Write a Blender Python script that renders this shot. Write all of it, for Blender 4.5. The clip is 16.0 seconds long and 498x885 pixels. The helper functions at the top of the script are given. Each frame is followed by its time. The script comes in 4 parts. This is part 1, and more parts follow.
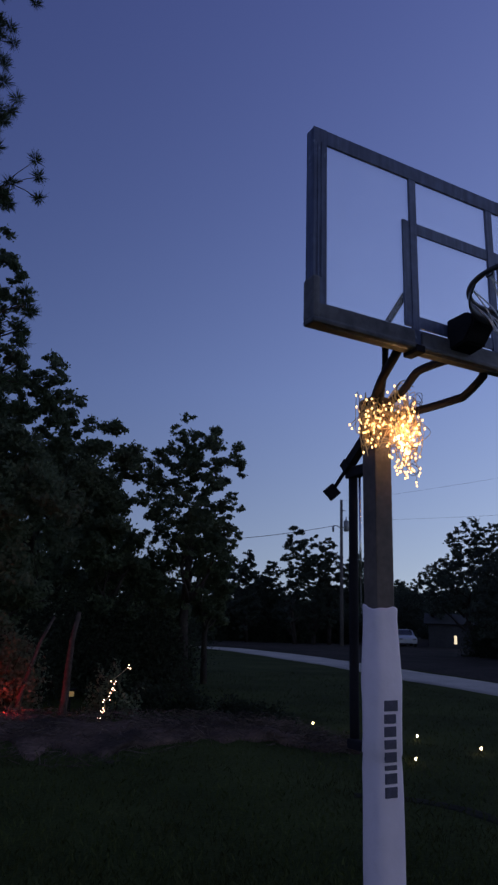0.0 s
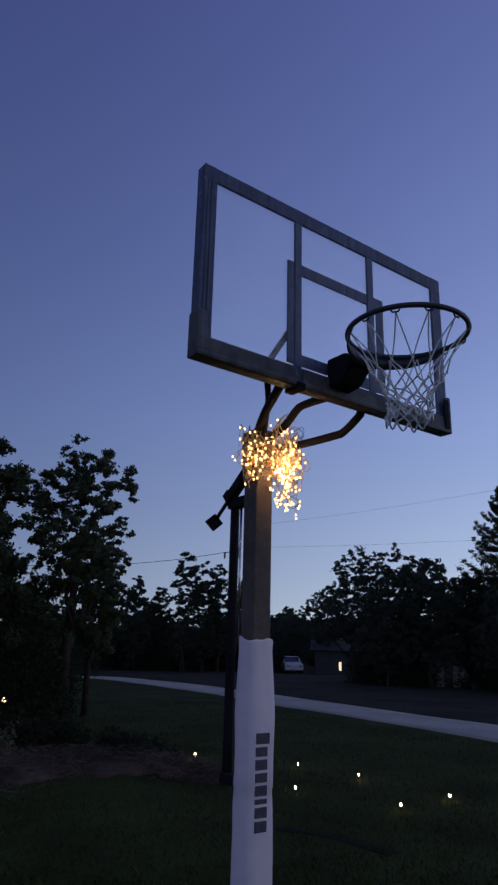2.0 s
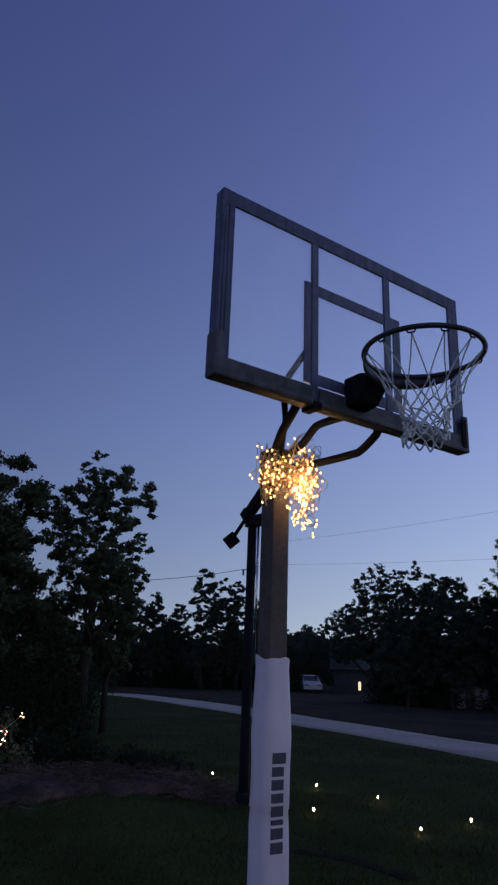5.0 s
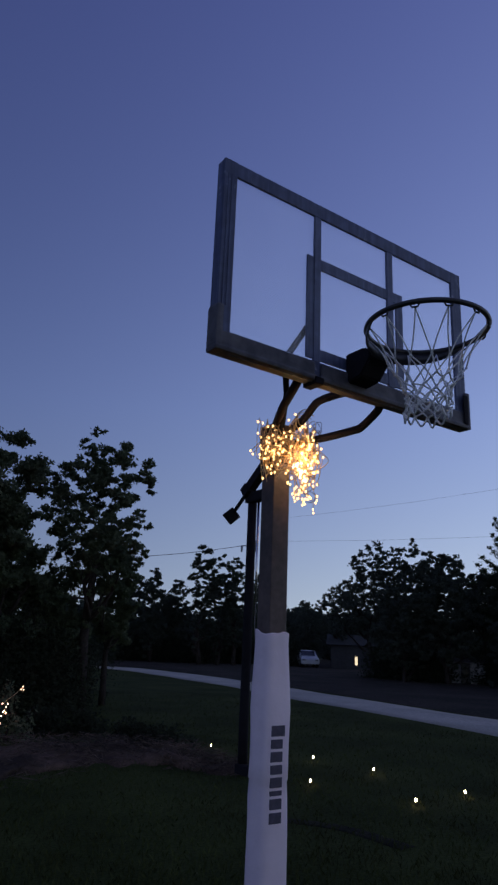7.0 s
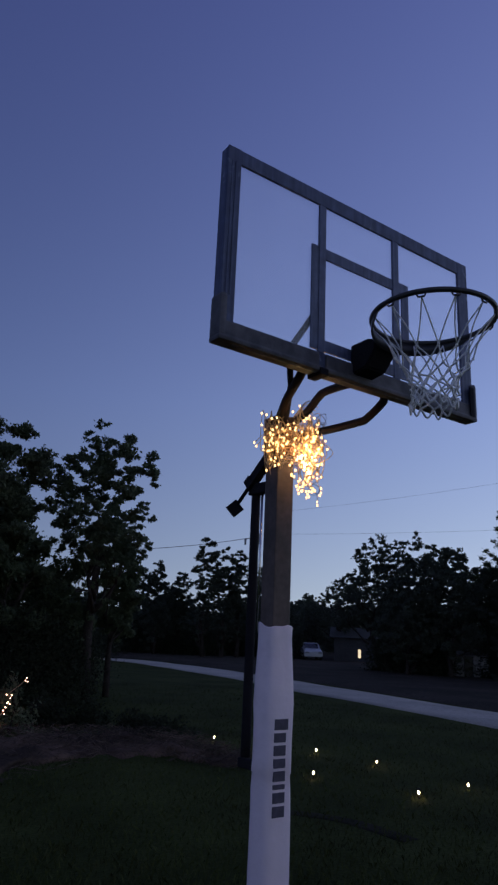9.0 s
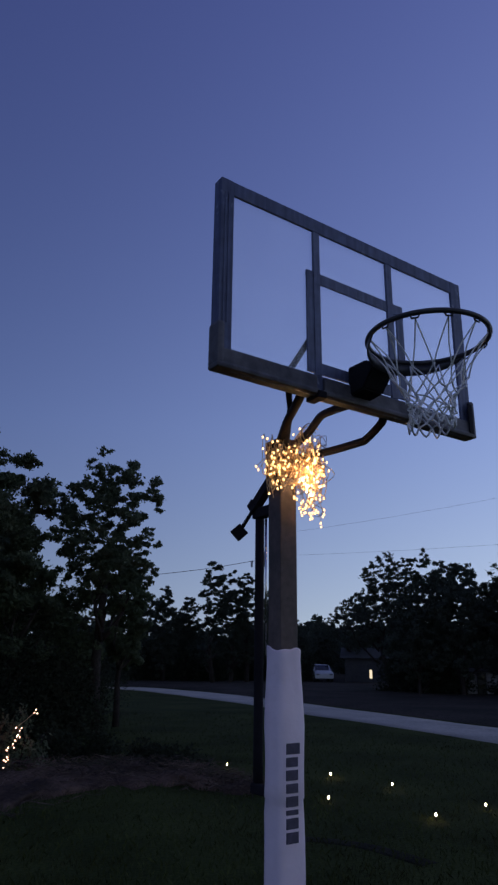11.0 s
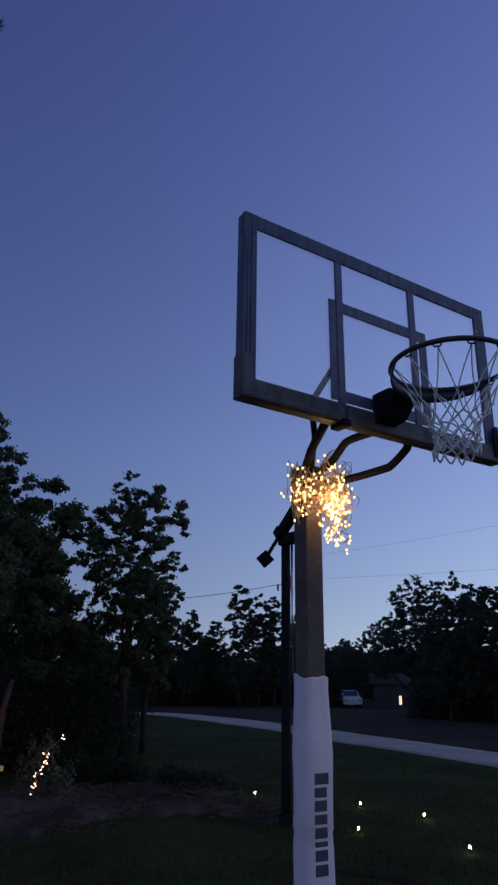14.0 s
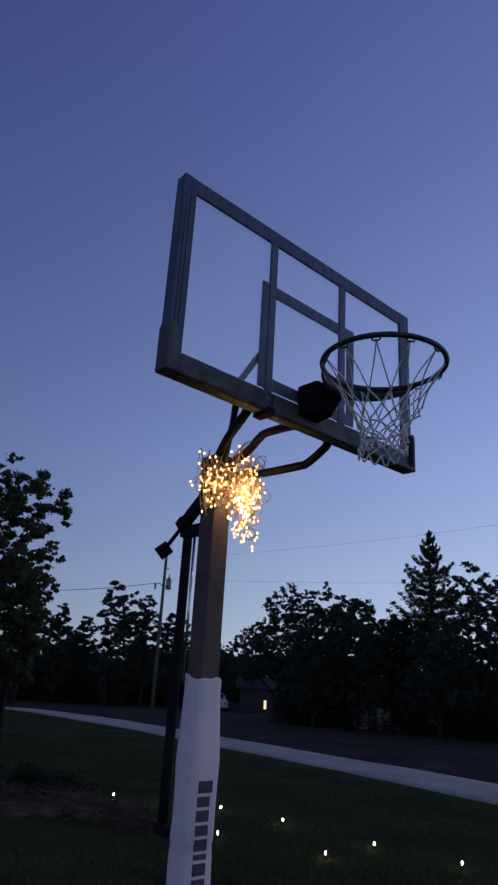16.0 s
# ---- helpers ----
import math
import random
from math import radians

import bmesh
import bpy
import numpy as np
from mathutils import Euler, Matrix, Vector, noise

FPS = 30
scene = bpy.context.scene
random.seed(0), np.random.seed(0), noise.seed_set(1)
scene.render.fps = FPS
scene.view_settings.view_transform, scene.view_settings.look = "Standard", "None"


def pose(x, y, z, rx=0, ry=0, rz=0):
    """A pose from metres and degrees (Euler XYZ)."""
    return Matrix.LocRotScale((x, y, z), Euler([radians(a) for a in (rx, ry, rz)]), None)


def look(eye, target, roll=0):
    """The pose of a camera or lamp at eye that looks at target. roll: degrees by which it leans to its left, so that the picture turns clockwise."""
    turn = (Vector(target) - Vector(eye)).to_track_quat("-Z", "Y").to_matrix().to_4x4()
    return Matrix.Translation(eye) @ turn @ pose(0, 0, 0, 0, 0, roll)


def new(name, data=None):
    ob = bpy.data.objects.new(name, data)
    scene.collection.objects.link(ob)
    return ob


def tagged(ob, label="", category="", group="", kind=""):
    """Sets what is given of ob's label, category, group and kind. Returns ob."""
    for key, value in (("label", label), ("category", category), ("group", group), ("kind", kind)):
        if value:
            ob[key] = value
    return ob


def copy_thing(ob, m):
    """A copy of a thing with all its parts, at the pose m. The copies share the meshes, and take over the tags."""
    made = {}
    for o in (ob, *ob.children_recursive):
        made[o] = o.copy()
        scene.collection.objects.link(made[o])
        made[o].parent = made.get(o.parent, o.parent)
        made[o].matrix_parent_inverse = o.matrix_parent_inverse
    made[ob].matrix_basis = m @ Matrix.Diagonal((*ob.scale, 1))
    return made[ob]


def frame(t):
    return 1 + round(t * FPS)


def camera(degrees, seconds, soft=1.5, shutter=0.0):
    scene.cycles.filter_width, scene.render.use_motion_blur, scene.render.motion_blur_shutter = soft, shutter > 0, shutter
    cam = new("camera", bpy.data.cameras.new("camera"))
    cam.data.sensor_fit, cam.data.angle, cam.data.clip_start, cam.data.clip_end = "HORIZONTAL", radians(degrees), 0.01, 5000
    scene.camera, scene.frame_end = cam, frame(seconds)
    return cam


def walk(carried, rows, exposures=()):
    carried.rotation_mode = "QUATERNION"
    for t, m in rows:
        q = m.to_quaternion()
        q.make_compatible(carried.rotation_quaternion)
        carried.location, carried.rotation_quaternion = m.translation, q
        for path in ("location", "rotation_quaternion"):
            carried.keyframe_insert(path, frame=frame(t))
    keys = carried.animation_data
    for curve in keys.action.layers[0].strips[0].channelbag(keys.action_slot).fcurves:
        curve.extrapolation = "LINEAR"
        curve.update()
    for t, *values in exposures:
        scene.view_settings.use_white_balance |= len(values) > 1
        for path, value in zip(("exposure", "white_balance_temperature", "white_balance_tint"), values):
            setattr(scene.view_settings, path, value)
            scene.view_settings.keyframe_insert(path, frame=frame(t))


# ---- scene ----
cam = camera(39.9, 16.0, soft=2.5)

PATH = [
    (0, (-1.823, -1.786, 1.91), (-0.921, -0.072, 2.411), 1.8),
    (0.5, (-1.814, -1.8, 1.917), (-0.876, -0.113, 2.441), 1.2),
    (1, (-1.803, -1.816, 1.922), (-0.794, -0.179, 2.473), 1.2),
    (1.5, (-1.799, -1.825, 1.925), (-0.754, -0.217, 2.491), 1.7),
    (2, (-1.782, -1.82, 1.931), (-0.638, -0.286, 2.511), 1.4),
    (2.5, (-1.783, -1.829, 1.932), (-0.637, -0.303, 2.53), 1.9),
    (3, (-1.785, -1.84, 1.932), (-0.619, -0.343, 2.565), 1.4),
    (3.5, (-1.788, -1.844, 1.936), (-0.631, -0.347, 2.585), 1.7),
    (4, (-1.786, -1.849, 1.937), (-0.633, -0.348, 2.582), 1.7),
    (4.5, (-1.79, -1.846, 1.935), (-0.7, -0.296, 2.575), 2.0),
    (7, (-1.788, -1.828, 1.93), (-0.682, -0.259, 2.491), 2.3),
    (7.5, (-1.786, -1.817, 1.93), (-0.683, -0.24, 2.474), 2.3),
    (8, (-1.786, -1.82, 1.934), (-0.676, -0.255, 2.497), 2.6),
    (8.5, (-1.775, -1.819, 1.934), (-0.665, -0.253, 2.497), 2.3),
    (9, (-1.771, -1.806, 1.933), (-0.67, -0.226, 2.474), 2.5),
    (11.5, (-1.786, -1.838, 1.936), (-0.706, -0.269, 2.546), 0.4),
    (12, (-1.791, -1.842, 1.938), (-0.735, -0.259, 2.556), 0.8),
    (12.5, (-1.805, -1.852, 1.941), (-0.782, -0.262, 2.592), 0.5),
    (13, (-1.805, -1.853, 1.943), (-0.791, -0.257, 2.595), 1.0),
    (13.5, (-1.798, -1.848, 1.945), (-0.791, -0.251, 2.604), 1.2),
    (14, (-1.803, -1.859, 1.946), (-0.793, -0.266, 2.609), 0.8),
    (14.5, (-1.798, -1.867, 1.945), (-0.778, -0.283, 2.618), 0.4),
    (15, (-1.791, -1.862, 1.948), (-0.69, -0.351, 2.659), -0.5),
    (15.5, (-1.785, -1.764, 1.951), (-0.624, -0.299, 2.662), 2.5),
    (16, (-1.768, -1.653, 1.943), (-0.509, -0.254, 2.62), 3.4),
]
walk(cam, [(t, look(eye, target, roll)) for t, eye, target, roll in PATH], [(0, 0, 6420, 10), (2.5, 0, 6500, 10), (9, 0, 6500, 10), (11.5, 0, 6300, 10), (14.5, 0, 6150, 10), (15.2, 0, 6350, 10), (16, 0, 6500, 10)])

# ---- world and exposure: clear sky after sunset ----
world = bpy.data.worlds.new("dusk_sky")
scene.world = world
world.use_nodes = True
wn, wl = world.node_tree.nodes, world.node_tree.links
sky = wn.new("ShaderNodeTexSky")
sky.sky_type = "NISHITA"
sky.sun_disc = False
sky.sun_elevation = radians(20)
sky.sun_rotation = radians(85)
sky.air_density, sky.dust_density, sky.ozone_density = 1.0, 0.0, 6.0
tint = wn.new("ShaderNodeMix")
tint.data_type, tint.blend_type = "RGBA", "MULTIPLY"
tint.inputs["Factor"].default_value = 1.0
tint.inputs["B"].default_value = (1.235, 0.765, 0.795, 1)
# hazy lower sky: greyer towards the horizon, deeper blue overhead, brighter towards the sunset
way = wn.new("ShaderNodeTexCoord")
split, lift, join = wn.new("ShaderNodeSeparateXYZ"), wn.new("ShaderNodeMapRange"), wn.new("ShaderNodeCombineXYZ")
lift.inputs["To Min"].default_value, lift.inputs["To Max"].default_value = 0.13, 1.0
wl.new(way.outputs["Generated"], split.inputs["Vector"])
wl.new(split.outputs["Z"], lift.inputs["Value"])
wl.new(split.outputs["X"], join.inputs["X"])
wl.new(split.outputs["Y"], join.inputs["Y"])
wl.new(lift.outputs["Result"], join.inputs["Z"])
wl.new(join.outputs["Vector"], sky.inputs["Vector"])
haze_ramp = wn.new("ShaderNodeValToRGB")
haze_ramp.color_ramp.elements[0].position, haze_ramp.color_ramp.elements[0].color = 0.0, (1.09, 1.01, 0.70, 1)
haze_ramp.color_ramp.elements[1].position, haze_ramp.color_ramp.elements[1].color = 0.85, (0.70, 0.665, 0.885, 1)
haze_ramp.color_ramp.elements.new(0.32).color = (1.02, 1.0, 0.93, 1)
wl.new(split.outputs["Z"], haze_ramp.inputs["Fac"])
sunset = wn.new("ShaderNodeVectorMath")
sunset.operation = "DOT_PRODUCT"
sunset.inputs[1].default_value = (0.27, -0.42, 0.0)
wl.new(way.outputs["Generated"], sunset.inputs[0])
side_gain = wn.new("ShaderNodeVectorMath")
side_gain.operation = "MULTIPLY_ADD"
side_gain.inputs[1].default_value, side_gain.inputs[2].default_value = (1.2, 1.0, 0.55), (1.21, 1.17, 1.055)
wl.new(sunset.outputs["Value"], side_gain.inputs[0])
graded = wn.new("ShaderNodeVectorMath")
graded.operation = "MULTIPLY"
wl.new(haze_ramp.outputs["Color"], graded.inputs[0])
wl.new(tint.outputs["Result"], graded.inputs[1])
sided = wn.new("ShaderNodeVectorMath")
sided.operation = "MULTIPLY"
wl.new(graded.outputs["Vector"], sided.inputs[0])
wl.new(side_gain.outputs["Vector"], sided.inputs[1])
wl.new(sky.outputs["Color"], tint.inputs["A"])
wl.new(sided.outputs["Vector"], wn["Background"].inputs["Color"])
wn["Background"].inputs["Strength"].default_value = 0.15
scene.view_settings.exposure = 0.0

# ---- materials ----
rng = np.random.default_rng(7)


def material(name, colour, rough=0.6, metal=0.0, grain=30.0, vary=0.25, stain=3.0, bump=0.1, bump_scale=None, second=None, per_piece=0.0, spec=0.5, streak=False, chalk=None, thin=0.0):
    """Principled surface with grain and larger stains, in object space."""
    m = bpy.data.materials.new(name)
    m.use_nodes = True
    n, l = m.node_tree.nodes, m.node_tree.links
    p = n["Principled BSDF"]
    p.inputs["Roughness"].default_value, p.inputs["Metallic"].default_value = rough, metal
    p.inputs["Specular IOR Level"].default_value = spec
    tc = n.new("ShaderNodeTexCoord")
    fine, coarse = n.new("ShaderNodeTexNoise"), n.new("ShaderNodeTexNoise")
    fine.inputs["Scale"].default_value, coarse.inputs["Scale"].default_value = grain, stain
    fine.inputs["Detail"].default_value, coarse.inputs["Detail"].default_value = 6, 4
    for t in (fine, coarse):
        l.new(tc.outputs["Object"], t.inputs["Vector"])
    if streak:  # long vertical weather marks
        mp = n.new("ShaderNodeMapping")
        mp.inputs["Scale"].default_value = (1.0, 1.0, 0.06)
        l.new(tc.outputs["Object"], mp.inputs["Vector"])
        l.new(mp.outputs["Vector"], coarse.inputs["Vector"])
    base, other = (*colour, 1), (*(second or [c * (1 - vary) for c in colour]), 1)
    ramp = n.new("ShaderNodeValToRGB")
    ramp.color_ramp.elements[0].position, ramp.color_ramp.elements[1].position = 0.36, 0.66
    ramp.color_ramp.elements[0].color, ramp.color_ramp.elements[1].color = other, base
    l.new(coarse.outputs["Fac"], ramp.inputs["Fac"])
    mix = n.new("ShaderNodeMix")
    mix.data_type, mix.blend_type = "RGBA", "MULTIPLY"
    mix.inputs["Factor"].default_value = min(1.0, vary * 2)
    gr = n.new("ShaderNodeValToRGB")
    gr.color_ramp.elements[0].position, gr.color_ramp.elements[1].position = 0.3, 0.7
    gr.color_ramp.elements[0].color, gr.color_ramp.elements[1].color = (0.55, 0.55, 0.55, 1), (1.15, 1.15, 1.15, 1)
    l.new(fine.outputs["Fac"], gr.inputs["Fac"])
    l.new(ramp.outputs["Color"], mix.inputs["A"])
    l.new(gr.outputs["Color"], mix.inputs["B"])
    out = mix.outputs["Result"]
    if per_piece:
        geo = n.new("ShaderNodeNewGeometry")
        hsv = n.new("ShaderNodeHueSaturation")
        rng_map = n.new("ShaderNodeMapRange")
        rng_map.inputs["To Min"].default_value, rng_map.inputs["To Max"].default_value = 1 - per_piece, 1 + per_piece
        l.new(geo.outputs["Random Per Island"], rng_map.inputs["Value"])
        l.new(rng_map.outputs["Result"], hsv.inputs["Value"])
        l.new(out, hsv.inputs["Color"])
        out = hsv.outputs["Color"]
    if chalk:  # scuffed, chalky patches
        patch, fleck, both, edge, worn = n.new("ShaderNodeTexNoise"), n.new("ShaderNodeTexNoise"), n.new("ShaderNodeMath"), n.new("ShaderNodeMapRange"), n.new("ShaderNodeMix")
        patch.inputs["Scale"].default_value, fleck.inputs["Scale"].default_value = 3.5, 38
        patch.inputs["Detail"].default_value, fleck.inputs["Detail"].default_value = 3, 6
        both.operation = "MULTIPLY"
        for t in (patch, fleck):
            l.new(tc.outputs["Object"], t.inputs["Vector"])
        l.new(patch.outputs["Fac"], both.inputs[0])
        l.new(fleck.outputs["Fac"], both.inputs[1])
        edge.inputs["From Min"].default_value, edge.inputs["From Max"].default_value = 0.345, 0.47
        edge.inputs["To Max"].default_value = 0.8
        l.new(both.outputs["Value"], edge.inputs["Value"])
        worn.data_type = "RGBA"
        worn.inputs["B"].default_value = (*chalk, 1)
        l.new(edge.outputs["Result"], worn.inputs["Factor"])
        l.new(out, worn.inputs["A"])
        out = worn.outputs["Result"]
    l.new(out, p.inputs["Base Color"])
    if bump:
        b = n.new("ShaderNodeBump")
        b.inputs["Strength"].default_value = bump
        b.inputs["Distance"].default_value = 0.02
        src = fine
        if bump_scale:
            src = n.new("ShaderNodeTexNoise")
            src.inputs["Scale"].default_value, src.inputs["Detail"].default_value = bump_scale, 5
            l.new(tc.outputs["Object"], src.inputs["Vector"])
        l.new(src.outputs["Fac"], b.inputs["Height"])
        l.new(b.outputs["Normal"], p.inputs["Normal"])
    if thin:  # light passes through leaves
        tl, mx = n.new("ShaderNodeBsdfTranslucent"), n.new("ShaderNodeMixShader")
        mx.inputs["Fac"].default_value = thin
        l.new(out, tl.inputs["Color"])
        l.new(p.outputs["BSDF"], mx.inputs[1])
        l.new(tl.outputs["BSDF"], mx.inputs[2])
        l.new(mx.outputs["Shader"], n["Material Output"].inputs["Surface"])
    return m


def glowing(name, colour, strength):
    m = bpy.data.materials.new(name)
    m.use_nodes = True
    p = m.node_tree.nodes["Principled BSDF"]
    p.inputs["Base Color"].default_value = (*colour, 1)
    p.inputs["Emission Color"].default_value = (*colour, 1)
    p.inputs["Emission Strength"].default_value = strength
    return m


M_LAWN = material("lawn", (0.066, 0.080, 0.021), 0.95, grain=22, vary=0.5, stain=0.5, bump=0.8, second=(0.036, 0.046, 0.012), spec=0.05)
M_GRASS = material("grass_blades", (0.068, 0.084, 0.024), 0.8, grain=5, vary=0.35, stain=0.7, bump=0, per_piece=0.3, second=(0.042, 0.044, 0.014), spec=0.06)
M_FOREST = material("forest_floor", (0.078, 0.064, 0.050), 0.95, grain=9, vary=0.5, stain=0.4, bump=0.8, second=(0.045, 0.042, 0.030), spec=0.05)
M_ROAD = material("pale_gravel", (0.60, 0.54, 0.43), 0.9, grain=14, vary=0.3, stain=0.5, bump=0.5, second=(0.46, 0.42, 0.34), spec=0.1)
M_MULCH = material("leaf_litter", (0.19, 0.122, 0.088), 0.95, grain=12, vary=0.45, stain=0.9, bump=0.9, second=(0.055, 0.040, 0.031), spec=0.05)
M_TWIG = material("dry_twigs", (0.17, 0.12, 0.095), 0.9, grain=20, vary=0.3, stain=1.2, bump=0, per_piece=0.4, second=(0.055, 0.045, 0.036), spec=0.1)
M_DARKSTRIP = material("dark_lawn_strip", (0.042, 0.040, 0.026), 0.95, grain=25, vary=0.4, stain=2, bump=0.8, spec=0.05)
M_BARK = material("bark", (0.062, 0.05, 0.042), 0.9, grain=18, vary=0.45, stain=2.0, bump=0.8, spec=0.1)
M_PINEBARK = material("pine_bark", (0.11, 0.078, 0.062), 0.9, grain=14, vary=0.5, stain=2.0, bump=0.9, spec=0.1)
M_LEAF = material("oak_leaves", (0.155, 0.18, 0.11), 0.65, grain=3, vary=0.25, stain=0.4, bump=0, per_piece=0.22, second=(0.115, 0.145, 0.08), spec=0.1, thin=0.5)
M_LEAF_FAR = material("far_leaves", (0.11, 0.125, 0.098), 0.75, grain=1.5, vary=0.25, stain=0.2, bump=0, per_piece=0.2, second=(0.08, 0.095, 0.07), spec=0.05, thin=0.45)
# leaf colour darkened to stand for the shade beneath the trees
M_LEAF_SHADED = material("shaded_undergrowth_leaves", (0.05, 0.058, 0.036), 0.7, grain=2, vary=0.3, stain=0.4, bump=0, per_piece=0.25, second=(0.036, 0.044, 0.026), spec=0.05, thin=0.4)
M_NEEDLE = material("pine_needles", (0.07, 0.095, 0.045), 0.6, grain=3, vary=0.3, stain=0.4, bump=0, per_piece=0.35, spec=0.15, thin=0.4)
M_STEEL = material("black_powder_coat", (0.013, 0.012, 0.016), 0.8, grain=60, vary=0.2, stain=5, bump=0.05, second=(0.02, 0.018, 0.022), spec=0.1)
M_POLE = material("dark_steel_pole", (0.125, 0.088, 0.078), 0.5, grain=40, vary=0.3, stain=4, bump=0.06, second=(0.06, 0.044, 0.042), spec=0.3)
# bracket steel, its brown imitates the amber light of the bulbs
M_HEAD = material("amber_lit_bracket_steel", (0.27, 0.16, 0.085), 0.6, grain=30, vary=0.4, stain=12, bump=0.2, second=(0.10, 0.058, 0.035), spec=0.3)
M_FRAME = material("grey_backboard_frame", (0.098, 0.115, 0.205), 0.5, grain=25, vary=0.3, stain=45, bump=0.08, second=(0.048, 0.056, 0.115), streak=True, chalk=(0.40, 0.43, 0.50))
M_PADDING = material("dark_board_padding", (0.13, 0.12, 0.135), 0.65, grain=30, vary=0.3, stain=14, bump=0.12, second=(0.06, 0.056, 0.068))
M_TARGET = material("painted_target", (0.125, 0.142, 0.235), 0.5, grain=35, vary=0.3, stain=60, bump=0, second=(0.07, 0.08, 0.145), streak=True)
M_VINYL = material("pale_lilac_vinyl", (0.86, 0.72, 0.80), 0.5, grain=9, vary=0.08, stain=2.5, bump=0.3, bump_scale=14, second=(0.78, 0.65, 0.73))
M_INK = material("dark_print", (0.085, 0.072, 0.115), 0.6, grain=80, vary=0.3, stain=30, bump=0)
M_NET = material("white_nylon", (0.84, 0.83, 0.84), 0.7, grain=120, vary=0.15, stain=10, bump=0.2)
M_RIM = material("dark_rim_steel", (0.03, 0.028, 0.034), 0.45, grain=60, vary=0.25, stain=8, bump=0.1)
M_CHROME = material("bright_rod", (0.75, 0.75, 0.78), 0.25, 1.0, grain=50, vary=0.15, stain=6, bump=0.02)
M_DARKWIRE = material("dark_wire", (0.06, 0.05, 0.06), 0.6, grain=60, vary=0.2, stain=10, bump=0)
# wire coloured gold as though the bulbs light it amber
M_WIRE = material("amber_lit_string_wire", (0.72, 0.52, 0.26), 0.45, grain=60, vary=0.2, stain=10, bump=0)
M_TAN = material("tan_card_tag", (0.45, 0.32, 0.16), 0.7, grain=40, vary=0.2, stain=6, bump=0.05)
M_BULB = glowing("warm_bulb", (1.0, 0.60, 0.24), 3.0)
M_HOT = glowing("bright_bulb", (1.0, 0.74, 0.42), 4.6)
M_GARDEN = glowing("warm_garden_bulb", (1.0, 0.70, 0.34), 24.0)
M_STRAND = glowing("small_warm_bulb", (1.0, 0.52, 0.34), 8.0)
M_WINDOW = glowing("lit_window", (1.0, 0.80, 0.50), 1.0)
M_LANTERN = glowing("dim_lantern_glass", (0.9, 0.62, 0.2), 0.1)
M_RED = glowing("red_lamp_glass", (1.0, 0.06, 0.04), 40.0)
M_UPOLE = material("weathered_wood_pole", (0.16, 0.14, 0.13), 0.9, grain=10, vary=0.3, stain=1.5, bump=0.4)
M_CABLE = material("black_cable", (0.02, 0.02, 0.02), 0.6, bump=0)
M_GREYMETAL = material("grey_metal_can", (0.3, 0.3, 0.31), 0.5, 0.6, bump=0.05)
M_SIDING = material("grey_siding", (0.055, 0.054, 0.058), 0.8, grain=6, vary=0.3, stain=0.8, bump=0.2)
M_PALE = material("pale_shed_boards", (0.42, 0.41, 0.43), 0.8, grain=6, vary=0.3, stain=0.8, bump=0.2)
M_ROOF = material("dark_shingles", (0.06, 0.06, 0.06), 0.9, grain=8, vary=0.3, stain=1, bump=0.3)
M_DARKGLASS = material("dark_window_glass", (0.03, 0.03, 0.035), 0.1, grain=2, vary=0.1, bump=0)
M_CAR = material("silver_car_paint", (0.55, 0.55, 0.56), 0.3, 0.2, grain=60, vary=0.05, stain=2, bump=0)
M_RUBBER = material("tyre_rubber", (0.02, 0.02, 0.02), 0.85, bump=0.1)

M_PANE = bpy.data.materials.new("clear_acrylic")
M_PANE.use_nodes = True
pn, pl = M_PANE.node_tree.nodes, M_PANE.node_tree.links
trans, gloss, mixer = pn.new("ShaderNodeBsdfTransparent"), pn.new("ShaderNodeBsdfGlossy"), pn.new("ShaderNodeMixShader")
haze, hazemix, scr = pn.new("ShaderNodeBsdfDiffuse"), pn.new("ShaderNodeAddShader"), pn.new("ShaderNodeTexNoise")
mixer.inputs["Fac"].default_value = 0.04
trans.inputs["Color"].default_value = (0.99, 0.99, 0.99, 1)
gloss.inputs["Roughness"].default_value = 0.08
scr.inputs["Scale"].default_value = 6
hmap = pn.new("ShaderNodeMapRange")
hmap.inputs["To Min"].default_value, hmap.inputs["To Max"].default_value = 0.03, 0.13
pl.new(scr.outputs["Fac"], hmap.inputs["Value"])
pl.new(trans.outputs["BSDF"], mixer.inputs[1])
pl.new(gloss.outputs["BSDF"], mixer.inputs[2])
pl.new(hmap.outputs["Result"], haze.inputs["Color"])
pl.new(mixer.outputs["Shader"], hazemix.inputs[0])
pl.new(haze.outputs["BSDF"], hazemix.inputs[1])
pl.new(hazemix.outputs["Shader"], pn["Material Output"].inputs["Surface"])


# ---- mesh helpers ----
def part(name, bm, mat, parent=None, label=""):
    """Links a bmesh as one mesh object, under parent if given."""
    me = bpy.data.meshes.new(name)
    bm.to_mesh(me)
    bm.free()
    me.materials.append(mat)
    ob = new(name, me)
    ob.parent = parent
    if label:
        ob["label"] = label
    return ob


def shared(name, me, parent, m=None):
    ob = new(name, me)
    ob.parent = parent
    if m is not None:
        ob.matrix_local = m
    return ob


def thing(name, label, category, group="", place=None, kind=""):
    ob = new(name)
    ob.empty_display_size = 0.1
    if place:
        ob.location = place
    return tagged(ob, label, category, group, kind)


def smooth(bm, on=True):
    for f in bm.faces:
        f.smooth = on
    return bm


